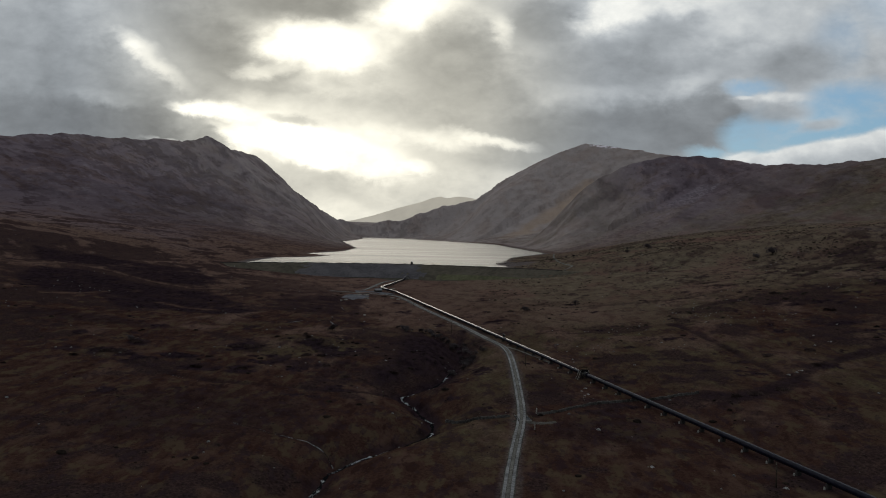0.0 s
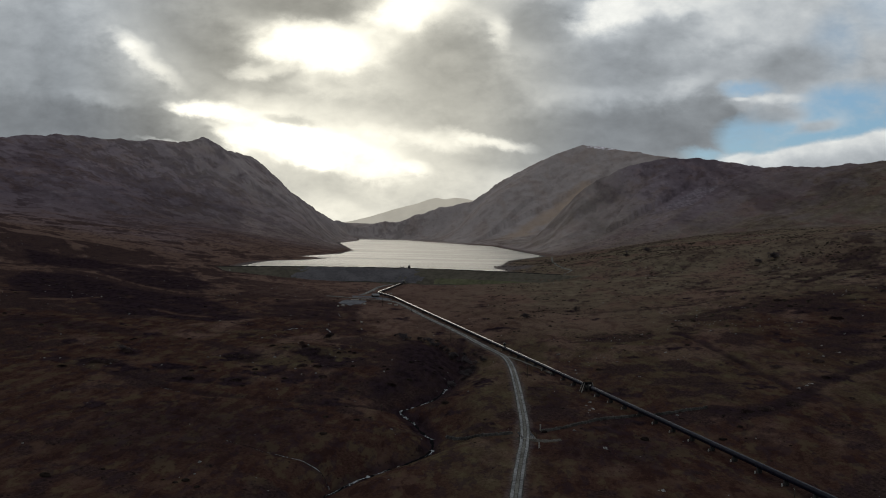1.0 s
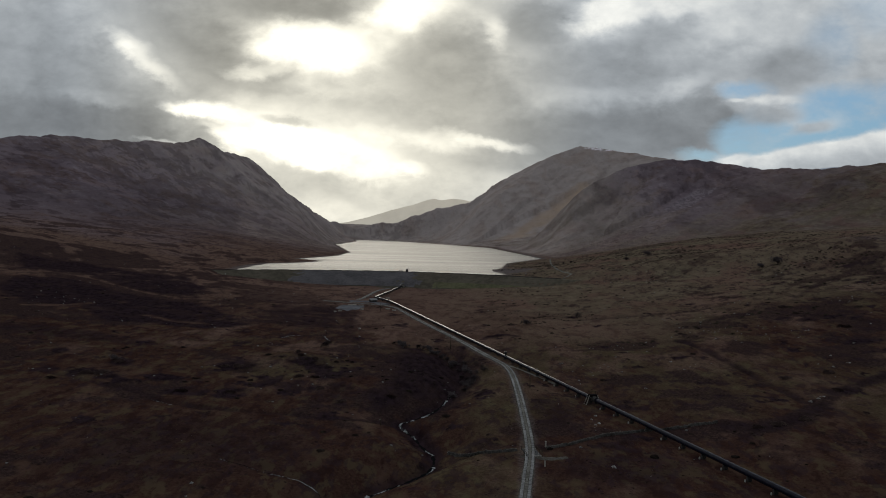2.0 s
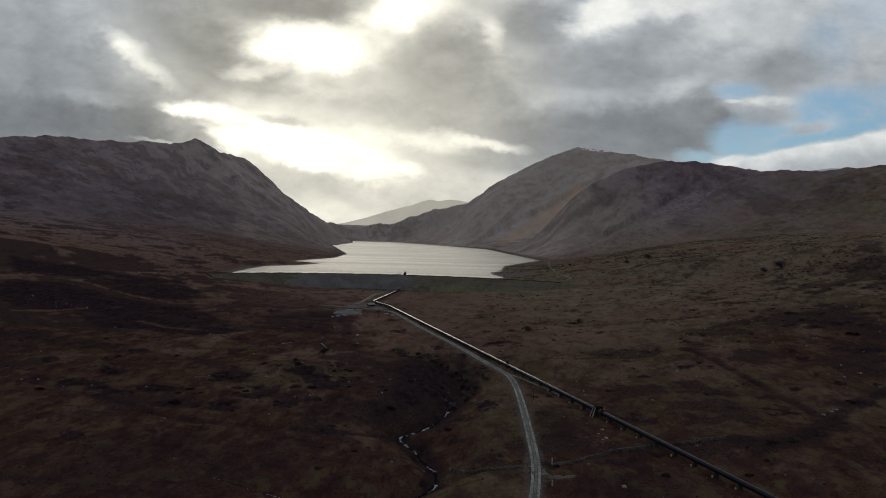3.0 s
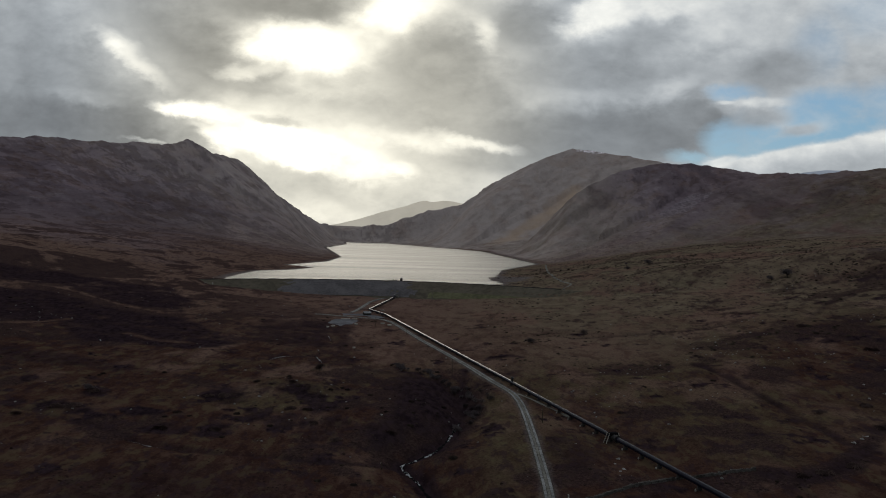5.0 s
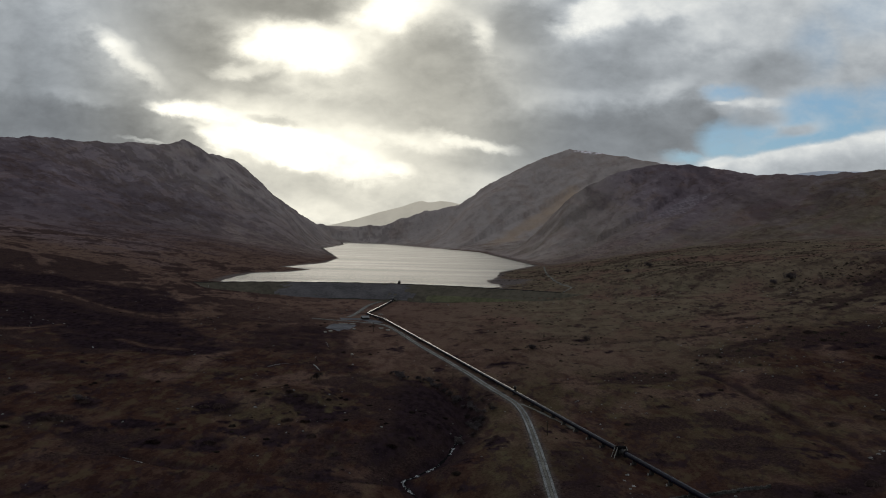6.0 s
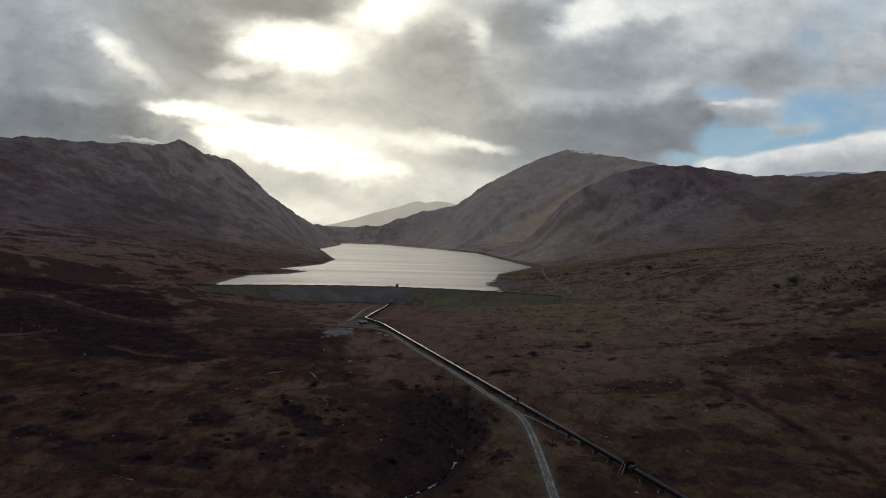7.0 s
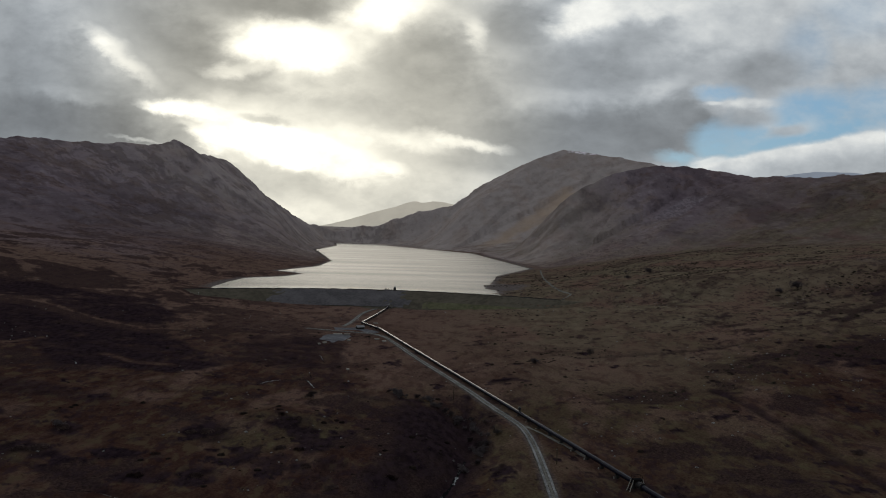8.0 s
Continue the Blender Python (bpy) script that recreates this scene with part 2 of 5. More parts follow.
def terrain_material():
    """Moor: rust bracken, olive grass, dark heather, rock, snow, mud, by the masks of the sheet; haze and a sunlit
    strip are painted in.
    """
    mat, n, bsdf = surface("moorland")
    p = place(n)

    def mask(name):
        node = n.add("ShaderNodeAttribute")
        node.attribute_name = name
        return node.outputs["Fac"]

    tuft = n.noise(p, 1.1, 6.0, 0.7)
    g = n.vec("MULTIPLY", p, (1.0, 0.5, 1.0))
    blot = n.noise(g, 0.10, 8.0, 0.66)
    wide = n.noise(g, 0.018, 9.0, 0.64)
    streak = n.noise(g, 0.13, 7.0, 0.62)
    mottle = n.noise(g, 0.38, 5.0, 0.6)
    rust = n.mix(n.ramp(tuft, 0.3, 0.7), (0.026, 0.0148, 0.0110), (0.050, 0.0300, 0.0226))
    rust = n.mix(n.ramp(streak, 0.5, 0.66, 0.0, 0.75), rust, (0.024, 0.0115, 0.0098))
    rust = n.mix(n.ramp(blot, 0.48, 0.68, 0.0, 0.85), rust, (0.064, 0.043, 0.0315))
    patch = n.noise(g, 0.18, 6.0, 0.64)
    rust = n.mix(n.ramp(patch, 0.52, 0.6, 0.0, 0.8), rust, (0.060, 0.047, 0.029))
    rust = n.mix(n.ramp(patch, 0.45, 0.38, 0.0, 0.75), rust, (0.022, 0.012, 0.0105))
    green = n.mix(n.ramp(tuft, 0.3, 0.7), (0.034, 0.027, 0.017), (0.070, 0.055, 0.036))
    green = n.mix(n.ramp(streak, 0.48, 0.64, 0.0, 0.8), green, (0.046, 0.029, 0.021))
    green = n.mix(n.ramp(blot, 0.5, 0.7, 0.0, 0.7), green, (0.058, 0.052, 0.028))
    green = n.mix(n.ramp(patch, 0.46, 0.36, 0.0, 0.6), green, (0.028, 0.019, 0.014))
    green = n.mix(n.ramp(patch, 0.53, 0.64, 0.0, 0.6), green, (0.072, 0.067, 0.037))
    pale = n.mix(n.ramp(tuft, 0.3, 0.7), (0.076, 0.053, 0.041), (0.138, 0.1, 0.078))
    pale = n.mix(n.ramp(streak, 0.5, 0.64, 0.0, 0.6), pale, (0.055, 0.032, 0.025))
    heather = n.mix(n.ramp(tuft, 0.38, 0.66), (0.017, 0.012, 0.0115), (0.042, 0.029, 0.027))
    velvet = n.mix(n.ramp(mottle, 0.35, 0.65), (0.009, 0.0066, 0.0085), (0.024, 0.017, 0.0205))
    q = n.vec("MULTIPLY", p, (1.0, 0.3, 1.0))
    crag = n.noise(q, 0.045, 8.0, 0.68)
    scar = n.noise(q, 0.013, 8.0, 0.62, 0.4)
    chip = n.noise(q, 0.19, 6.0, 0.7)
    # mountain cover, lifted and purpled: aerial haze put into the base colour
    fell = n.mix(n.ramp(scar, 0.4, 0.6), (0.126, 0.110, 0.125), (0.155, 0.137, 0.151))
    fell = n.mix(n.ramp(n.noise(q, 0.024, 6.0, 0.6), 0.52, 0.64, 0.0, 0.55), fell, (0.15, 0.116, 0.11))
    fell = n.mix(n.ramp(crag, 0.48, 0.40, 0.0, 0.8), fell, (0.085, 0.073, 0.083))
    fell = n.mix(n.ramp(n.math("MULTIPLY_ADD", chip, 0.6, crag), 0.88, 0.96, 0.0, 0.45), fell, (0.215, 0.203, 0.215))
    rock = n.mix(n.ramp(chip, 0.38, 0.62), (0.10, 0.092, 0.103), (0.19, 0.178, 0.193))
    # far slopes: pale winter grass, lightened further to stand in for haze
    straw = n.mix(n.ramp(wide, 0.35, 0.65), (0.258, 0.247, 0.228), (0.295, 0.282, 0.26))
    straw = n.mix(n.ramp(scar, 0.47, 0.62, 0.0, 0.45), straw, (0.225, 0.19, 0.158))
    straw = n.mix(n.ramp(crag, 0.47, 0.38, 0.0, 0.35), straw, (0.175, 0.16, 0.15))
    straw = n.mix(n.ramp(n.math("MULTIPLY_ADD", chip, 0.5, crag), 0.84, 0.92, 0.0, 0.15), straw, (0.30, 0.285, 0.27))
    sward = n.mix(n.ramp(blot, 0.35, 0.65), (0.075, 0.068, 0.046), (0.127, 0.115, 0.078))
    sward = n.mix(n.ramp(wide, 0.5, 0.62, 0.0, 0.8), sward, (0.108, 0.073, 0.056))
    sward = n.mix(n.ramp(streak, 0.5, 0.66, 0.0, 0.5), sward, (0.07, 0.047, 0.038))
    mud = n.mix(n.ramp(tuft, 0.35, 0.65), (0.045, 0.041, 0.038), (0.13, 0.122, 0.115))
    colour = n.mix(mask("grass"), rust, green)
    colour = n.mix(mask("pale"), colour, pale)
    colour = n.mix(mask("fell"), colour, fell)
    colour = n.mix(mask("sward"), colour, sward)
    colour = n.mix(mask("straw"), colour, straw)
    # warm sunlight on a strip of the slope, put into the base colour
    lit_band = n.mix(n.ramp(scar, 0.4, 0.6), (0.29, 0.225, 0.15), (0.37, 0.30, 0.205))
    colour = n.mix(mask("lit_band"), colour, lit_band)
    colour = n.mix(n.math("MULTIPLY", mask("heather"), 0.85), colour, heather)
    colour = n.mix(mask("velvet"), colour, velvet)
    # both haze-painted covers; mottling and bumps fade on them
    worn = n.math("MAXIMUM", mask("fell"), mask("straw"))
    rough = n.ramp(n.math("MULTIPLY", mottle, n.ramp(streak, 0.4, 0.6, 0.85, 1.1)), 0.52, 0.6, 0.0, 0.8)
    colour = n.mix(n.math("MULTIPLY", rough, n.math("MULTIPLY", n.ramp(worn, 0.2, 0.8, 1.0, 0.1), n.ramp(mask("meadow"), 0.0, 1.0, 1.0, 0.35))), colour, n.mix(0.65, colour, velvet))
    colour = n.mix(mask("mud"), colour, mud)
    colour = n.mix(mask("rock"), colour, rock)
    colour = n.mix(mask("snow"), colour, (0.8, 0.82, 0.85))
    colour = n.mix(1.0, colour, (1.24, 1.13, 1.18), "MULTIPLY")
    n.put(bsdf.inputs["Base Color"], colour)
    bsdf.inputs["Roughness"].default_value = 0.92
    bsdf.inputs["Specular IOR Level"].default_value = 0.0
    relief = bump(n, bsdf, n.math("ADD", tuft, n.math("MULTIPLY", blot, 1.5)), 0.25, 0.3)
    n.put(relief.inputs["Strength"], n.ramp(worn, 0.1, 0.7, 0.25, 0.07))
    return mat


def water_material(name, rough, scale, tall, tint):
    mat, n, bsdf = surface(name)
    p = place(n)
    q = n.vec("MULTIPLY", p, (1.0, 0.45, 1.0))
    wave = n.noise(q, scale, 4.0, 0.6)
    bsdf.inputs["Base Color"].default_value = (*tint, 1)
    n.put(bsdf.inputs["Roughness"], n.ramp(n.noise(n.vec("MULTIPLY", p, (0.16, 1.0, 1.0)), 0.014, 7.0, 0.66), 0.35, 0.65, rough * 0.9, rough * 1.1))
    bsdf.inputs["IOR"].default_value = 1.33
    bsdf.inputs["Specular IOR Level"].default_value = 0.15
    bump(n, bsdf, wave, 1.0, tall)
    return mat


MOOR = terrain_material()
LAKE = water_material("lake_water", 0.405, 0.5, 0.8, (0.03, 0.034, 0.036))


# ---- the land ----
def lattice(ix, iy, seed):
    h = (ix.astype(np.int64) * 374761393 + iy.astype(np.int64) * 668265263 + seed * 974634541) & 0xFFFFFFFF
    h = ((h ^ (h >> 13)) * 1274126177) & 0xFFFFFFFF
    return ((h ^ (h >> 16)) & 0xFFFF) / 65535.0


def value_noise(x, y, seed):
    ix, iy = np.floor(x), np.floor(y)
    fx, fy = x - ix, y - iy
    fx, fy = fx * fx * fx * (fx * (fx * 6 - 15) + 10), fy * fy * fy * (fy * (fy * 6 - 15) + 10)
    a, b = lattice(ix, iy, seed), lattice(ix + 1, iy, seed)
    c, d = lattice(ix, iy + 1, seed), lattice(ix + 1, iy + 1, seed)
    return (a + (b - a) * fx) * (1 - fy) + (c + (d - c) * fx) * fy


def fbm(x, y, size, octaves, seed, gain=0.5):
    """Noise about 0, within 1, whose largest swells are `size` metres wide."""
    total, amp, norm = np.zeros_like(x), 1.0, 0.0
    for k in range(octaves):
        f, turn = 2.0 ** k / size, 0.6 * k
        c, s = math.cos(turn), math.sin(turn)
        total += amp * (value_noise((x * c - y * s) * f + 17.3 * k, (x * s + y * c) * f - 9.1 * k, seed + k) * 2 - 1)
        norm += amp
        amp *= gain
    return total / norm


def step(v, low, high):
    u = np.clip((v - low) / (high - low), 0, 1)
    return u * u * (3 - 2 * u)


def along(x, y, line):
    """Distance to a polyline and the values that run along it (all columns past x, y)."""
    best = np.full_like(x, 1e9)
    rest = [np.zeros_like(x) for _ in line[0][2:]]
    for a, b in zip(line, line[1:]):
        dx, dy = b[0] - a[0], b[1] - a[1]
        t = np.clip(((x - a[0]) * dx + (y - a[1]) * dy) / (dx * dx + dy * dy), 0, 1)
        d = np.hypot(x - a[0] - t * dx, y - a[1] - t * dy)
        near = d < best
        best = np.where(near, d, best)
        for k in range(len(rest)):
            rest[k] = np.where(near, a[k + 2] + t * (b[k + 2] - a[k + 2]), rest[k])
    return (best, *rest)


def inside(x, y, ring):
    odd = np.zeros(x.shape, bool)
    for a, b in zip(ring, ring[1:] + ring[:1]):
        cross = (a[1] > y) != (b[1] > y)
        with np.errstate(divide="ignore", invalid="ignore"):
            odd ^= cross & (x < (b[0] - a[0]) * (y - a[1]) / (b[1] - a[1]) + a[0])
    return odd


SHORE = [(-218, 785), (-226, 900), (-225, 976), (-189, 1017), (-172, 1085), (-222, 1150), (-186, 1310), (-194, 1548), (-348, 2376), (-372, 3100), (-455, 3720),
         (-263, 3640), (-23, 2852), (135, 2346), (180, 1400), (95, 1134), (64, 893), (70, 790)]
LEFT_RIDGE = [(-1250, 700, 190, 620), (-1020, 1150, 200, 620), (-904, 1505, 214, 600), (-887, 1687, 246, 590), (-824, 1830, 254, 560), (-758, 2020, 272, 520), (-746, 2070, 271, 500), (-729, 2118, 283, 490), (-714, 2163, 304, 480),
              (-677, 2259, 275, 440), (-662, 2523, 274, 310), (-650, 2640, 247, 250), (-637, 2839, 201, 240), (-588, 3155, 130, 210), (-530, 3570, 66, 150)]
HIGH_RIDGE = [(-48, 3840, 166, 320), (16, 3820, 181, 380), (72, 3790, 190, 360), (104, 3770, 192, 370), (150, 3730, 200, 380), (205, 3660, 226, 420), (274, 3560, 304, 620), (419, 3437, 379, 950), (487, 3377, 410, 1000), (585, 3362, 443, 1000), (686, 3241, 419, 1000),
              (787, 3063, 378, 900), (852, 2890, 342, 800), (1010, 2500, 215, 600)]
NEAR_RIDGE = [(215, 2080, 30, 150), (308, 1989, 124, 300), (383, 1925, 184, 420), (451, 1910, 216, 480), (543, 1886, 235, 520), (580, 1823, 231, 520), (647, 1747, 217, 520),
              (677, 1628, 193, 500), (707, 1561, 192, 500), (741, 1489, 187, 480), (777, 1414, 184, 480), (781, 1354, 185, 480), (900, 1150, 200, 450), (1100, 800, 190, 450)]
PASS_RIDGE = [(-900, 4000, 110, 300), (-588, 3850, 84, 240), (-496, 3850, 64, 220), (-425, 3850, 63, 220), (-354, 3850, 84, 230), (-283, 3850, 84, 230), (-198, 3850, 116, 240), (-155, 3850, 131, 260), (-48, 3840, 166, 300)]
TRACK = [(-40, -330), (-14, -160), (2, -20), (10, 60), (17, 120), (22.6, 173), (25, 192), (27.7, 211), (31, 232), (32.5, 246), (33.6, 268), (35.1, 306), (36, 344), (34.8, 364), (31.3, 376), (24.9, 396),
         (16.6, 426), (6.5, 459), (-9, 506.5), (-24.8, 563), (-34, 592), (-43, 604), (-55, 605), (-67.5, 607), (-80, 610), (-92, 612)]
SPUR = [(-67, 632), (-64, 655), (-62.5, 690), (-61, 726), (-56, 755), (-50, 772)]
PIPE = [(252.2, -320.0, -24.5), (104.5, 158.0, -18.4), (-36.4, 614.0, -12.6)]
RILLS = [[(-86, 430), (-81, 441), (-74, 444), (-65, 447), (-61, 436), (-58, 428)], [(-57.7, 229.8), (-51, 225.8), (-45, 222.4), (-40.3, 220.7), (-36, 221), (-32.5, 221), (-29.8, 220.3), (-26.8, 218.4), (-25.3, 215.5), (-23.6, 213)],
         [(-68, 516), (-65, 505), (-62, 493)], [(-66, 464), (-63, 451)], [(-187, 458), (-180, 446)], [(-110, 287), (-98, 286), (-90, 283), (-79, 279)]]
BECK = [(-67, 570), (-62.5, 540), (-58, 505), (-53, 467), (-48.4, 436), (-40, 420), (-28, 410), (-14, 402)]
DITCHES = [[(-150, 312), (-111, 296), (-91, 284), (-70, 279), (-52, 280), (-37, 277), (-22, 277), (-10, 290)], [(127, 403), (130, 374), (131.6, 347), (133, 324), (132.5, 299), (132, 278)], [(83, 492), (119, 488), (154, 484), (176, 486), (212, 510)],
           [(213, 467), (259, 524), (297, 551), (330, 560)], [(174, 441), (204, 434), (225, 390)]]
# course of the painted sunlit strip behind the near ridge
LIT_BAND = [(520, 2900), (470, 2850), (405, 2790), (340, 2740), (280, 2700), (215, 2630), (154, 2530)]
HEATH_BANK = [(97, 258), (104, 252), (110, 253.5), (120, 258), (130, 268), (148, 290), (166, 300), (184, 307), (230, 325)]
TRODS = [[(-299, 625), (-267, 606), (-237, 586), (-210, 570), (-187, 563), (-157, 580)], [(-250, 467), (-236, 477), (-232, 495), (-227, 506)], [(-178, 475), (-155, 458), (-141, 462)]]
VELVET = [[(-19, 419), (3, 396), (19, 376), (17, 345), (12, 327), (3, 325), (-10, 316), (-20, 299), (-24, 318), (-17, 349)],
          [(-124, 568), (-74, 574), (-58, 470), (-80, 467), (-114, 492)], [(-190, 505), (-123, 487), (-113, 454), (-155, 470), (-190, 478)],
          [(-91, 341), (-89, 362), (-75, 341), (-82, 335)], [(-83, 310), (-78, 312), (-71, 299), (-77, 295)], [(-46, 311), (-36, 325), (-29, 313), (-32, 299), (-42, 295)],
          [(-379, 686), (-333, 712), (-266, 684), (-230, 694), (-187, 616), (-179, 572), (-212, 577), (-243, 594), (-301, 638), (-345, 629)],
          [(-324, 593), (-287, 602), (-239, 571), (-204, 555), (-172, 553), (-126, 489), (-112, 463), (-132, 437), (-169, 444), (-186, 436), (-217, 473), (-226, 490), (-254, 475), (-300, 520)],
          [(-219, 415), (-168, 398), (-139, 392), (-122, 384), (-142, 375), (-171, 377), (-197, 377), (-230, 390)]]
DARK_SPOTS = [(-135, 341, 6, 8), (-139, 315, 9, 9), (-128, 312, 6, 6), (-86, 350, 9, 10), (-92, 301, 7, 8), (-76, 304, 6, 8), (-155, 315, 6, 6), (-168, 353, 4, 6), (-58, 362, 8, 7), (-50, 352, 7, 9), (-44, 335, 6, 9), (-36, 318, 6, 7), (-45, 312, 5, 6)]
STREAM = [(16, 415), (13, 392), (12, 360), (10.7, 342), (7, 326), (2, 310), (-1, 305), (-5.4, 299.4), (-10.5, 293), (-8, 286), (-4.1, 279), (-0.9, 267), (3.1, 259), (3.2, 246.6), (-1.9, 239.3), (-7.7, 232), (-15.4, 222.7), (-19.6, 217), (-22.3, 213.3),
          (-24, 210.8), (-25.1, 206), (-25.3, 194), (-34, 150), (-30, 90)]


def spot(x, y, cx, cy, rx, ry):
    return np.exp(-((x - cx) / rx) ** 2 - ((y - cy) / ry) ** 2)


def dam_line(x):
    return 806.0 - 0.0019 * (x + 75.0) ** 2


def ridge(x, y, line, power):
    d, top, wide = along(x, y, line)
    d = np.sqrt(d * d + 256.0) - 16.0
    u = np.clip(d / wide, 0, 1)
    return top * (1 - u) ** power, u


def crags(x, y):
    """Where bare rock breaks through the mountain sides, 0 to 1."""
    a = fbm(x + 0.1 * y, 0.34 * y, 95, 6, 431, 0.6)
    b = fbm(x, y, 420, 4, 433)
    return step(a + 0.45 * b, 0.12, 0.26)


def height(x, y):
    """The ground's height above the lake, for arrays of places."""
    floor = -22.2 + 0.0205 * (np.clip(y, -400, 620) - 200)
    grow = np.clip(0.6 + 0.4 * (y - 250) / 200, 0.55, 1.08)
    xr = np.maximum(x + 8 * fbm(x, y, 160, 3, 5), 0)
    right = (0.05 * xr + 0.00033 * xr * xr) * grow
    right = 150 * (1 - np.exp(-right / 150))
    xl = np.maximum(-x, 0)
    left = 0.0002 * xl * xl
    left = 120 * (1 - np.exp(-left / 120))
    low = floor + right + left + 6.5 * spot(x, y, 135, 790, 60, 60) + 7 * spot(x, y, -245, 770, 60, 70)
    swell = 2.6 * fbm(x, y, 130, 4, 11) + 0.65 * fbm(x, y, 26, 4, 23) + 0.5 * np.abs(fbm(x, y, 5.5, 3, 29))
    # levelled ground along the track and under the pipe
    calm = step(np.minimum(along(x, y, TRACK)[0], along(x, y, SPUR)[0]), 4, 22)
    low = low + swell * calm
    d, = along(x, y, STREAM)
    low = low - 6.0 * np.exp(-(d / 12.0) ** 2) * step(y, 425, 380) - 1.2 * np.exp(-(d / 3.5) ** 2)
    for rill in RILLS:
        d, = along(x, y, rill)
        low = low - 0.7 * np.exp(-(d / 3.0) ** 2)
    for ditch in DITCHES:
        d, = along(x, y, ditch)
        low = low - 0.6 * np.exp(-(d / 1.8) ** 2)
    low = low + 2.6 * spot(x, y, -62, 372, 17, 11) + 1.8 * spot(x, y, -46, 330, 13, 10)
    d, axis = along(x, y, PIPE)
    bed = axis - 2.0 + 0.8 * step(y, 300, 420)
    low = bed + (low - bed) * step(d, 4, 26)
    # the lake's basin
    shore, = along(x, y, SHORE + SHORE[:1])
    jag = 9 * fbm(x, y, 90, 4, 31) + 7 * fbm(x, y, 24, 4, 37)
    jag = jag * (1 + 0.8 * spot(x, y, 80, 930, 40, 120))
    sd = np.where(inside(x, y, SHORE), -shore, shore) + jag * step(shore, -5, 20) + 26 * spot(x, y, 74, 890, 48, 95) * fbm(0.2 * x, y, 20, 4, 443, 0.6)
    out = np.maximum(sd, 0)
    out = out * out / (out + 60) * (1 - 0.75 * spot(x, y, 120, 1080, 90, 170))
    banks = np.where(sd > 0, 95 * (1 - np.exp(-out / 380)), np.maximum(sd * 0.12, -9.0))
    banks = banks + step(sd, 20, 160) * swell
    behind = step(y - dam_line(x), -10, 60 + 0.25 * np.abs(x))
    z = low * (1 - behind) + banks * behind
    z = np.where((sd > 0) & (y > dam_line(x) - 15), np.maximum(z, np.minimum(0.25 + 0.02 * sd, 4.0)), z)
    dd = y - dam_line(x)
    z = z - 4.0 * step(dd, -32, -22) * step(dd, 16, 6) * step(np.abs(x + 50), 188, 160)
    # the mountains
    wx, wy = x + 40 * fbm(x, y, 160, 3, 53), y + 40 * fbm(x, y, 160, 3, 57)
    outcrop = crags(x, y)
    for line, power, toe in ((LEFT_RIDGE, 1.3, 130), (HIGH_RIDGE, 1.35, 320), (NEAR_RIDGE, 1.3, 200), (PASS_RIDGE, 1.5, 150)):
        h, u = ridge(x, y, line, power)
        body = step(u, 0.03, 0.3) * (1 - u)
        h = h + body * (15 * fbm(wx, 0.36 * wy, 170, 7, 47, 0.54) - 16 * np.abs(fbm(wx, 0.36 * wy, 210, 5, 61, 0.5)))
        h = h + 6.0 * (1 - u) * fbm(x, y, 75, 5, 67, 0.55)
        # broken crags: short steep steps along the slope
        h = h + step(u, 0.01, 0.12) * (1 - u) * (6.0 * outcrop + 4.5 * (0.3 - np.abs(fbm(wx, 0.36 * wy, 46, 5, 79, 0.6))))
        h = h + (9.0 if toe in (150, 320) else 0.0) * step(x, 330, 180) * fbm(x, y, 60, 3, 89) * step(u, 0.3, 0.0)
        h = h + 4.5 * np.maximum(fbm(x, y, 26, 3, 83), -0.1) * step(u, 0.25, 0.0)
        h = np.where(u < 1, h, -50)
        k = 14.0
        m = np.clip(0.5 + 0.5 * (h - z) / k, 0, 1)
        blend = z + (h - z) * m + k * m * (1 - m)
        z = z + (blend - z) * np.where(sd < 0, 0, step(sd, 0, toe))
    return z


def at(x, y):
    """The ground's height at one place."""
    return float(height(np.array([float(x)]), np.array([float(y)]))[0])


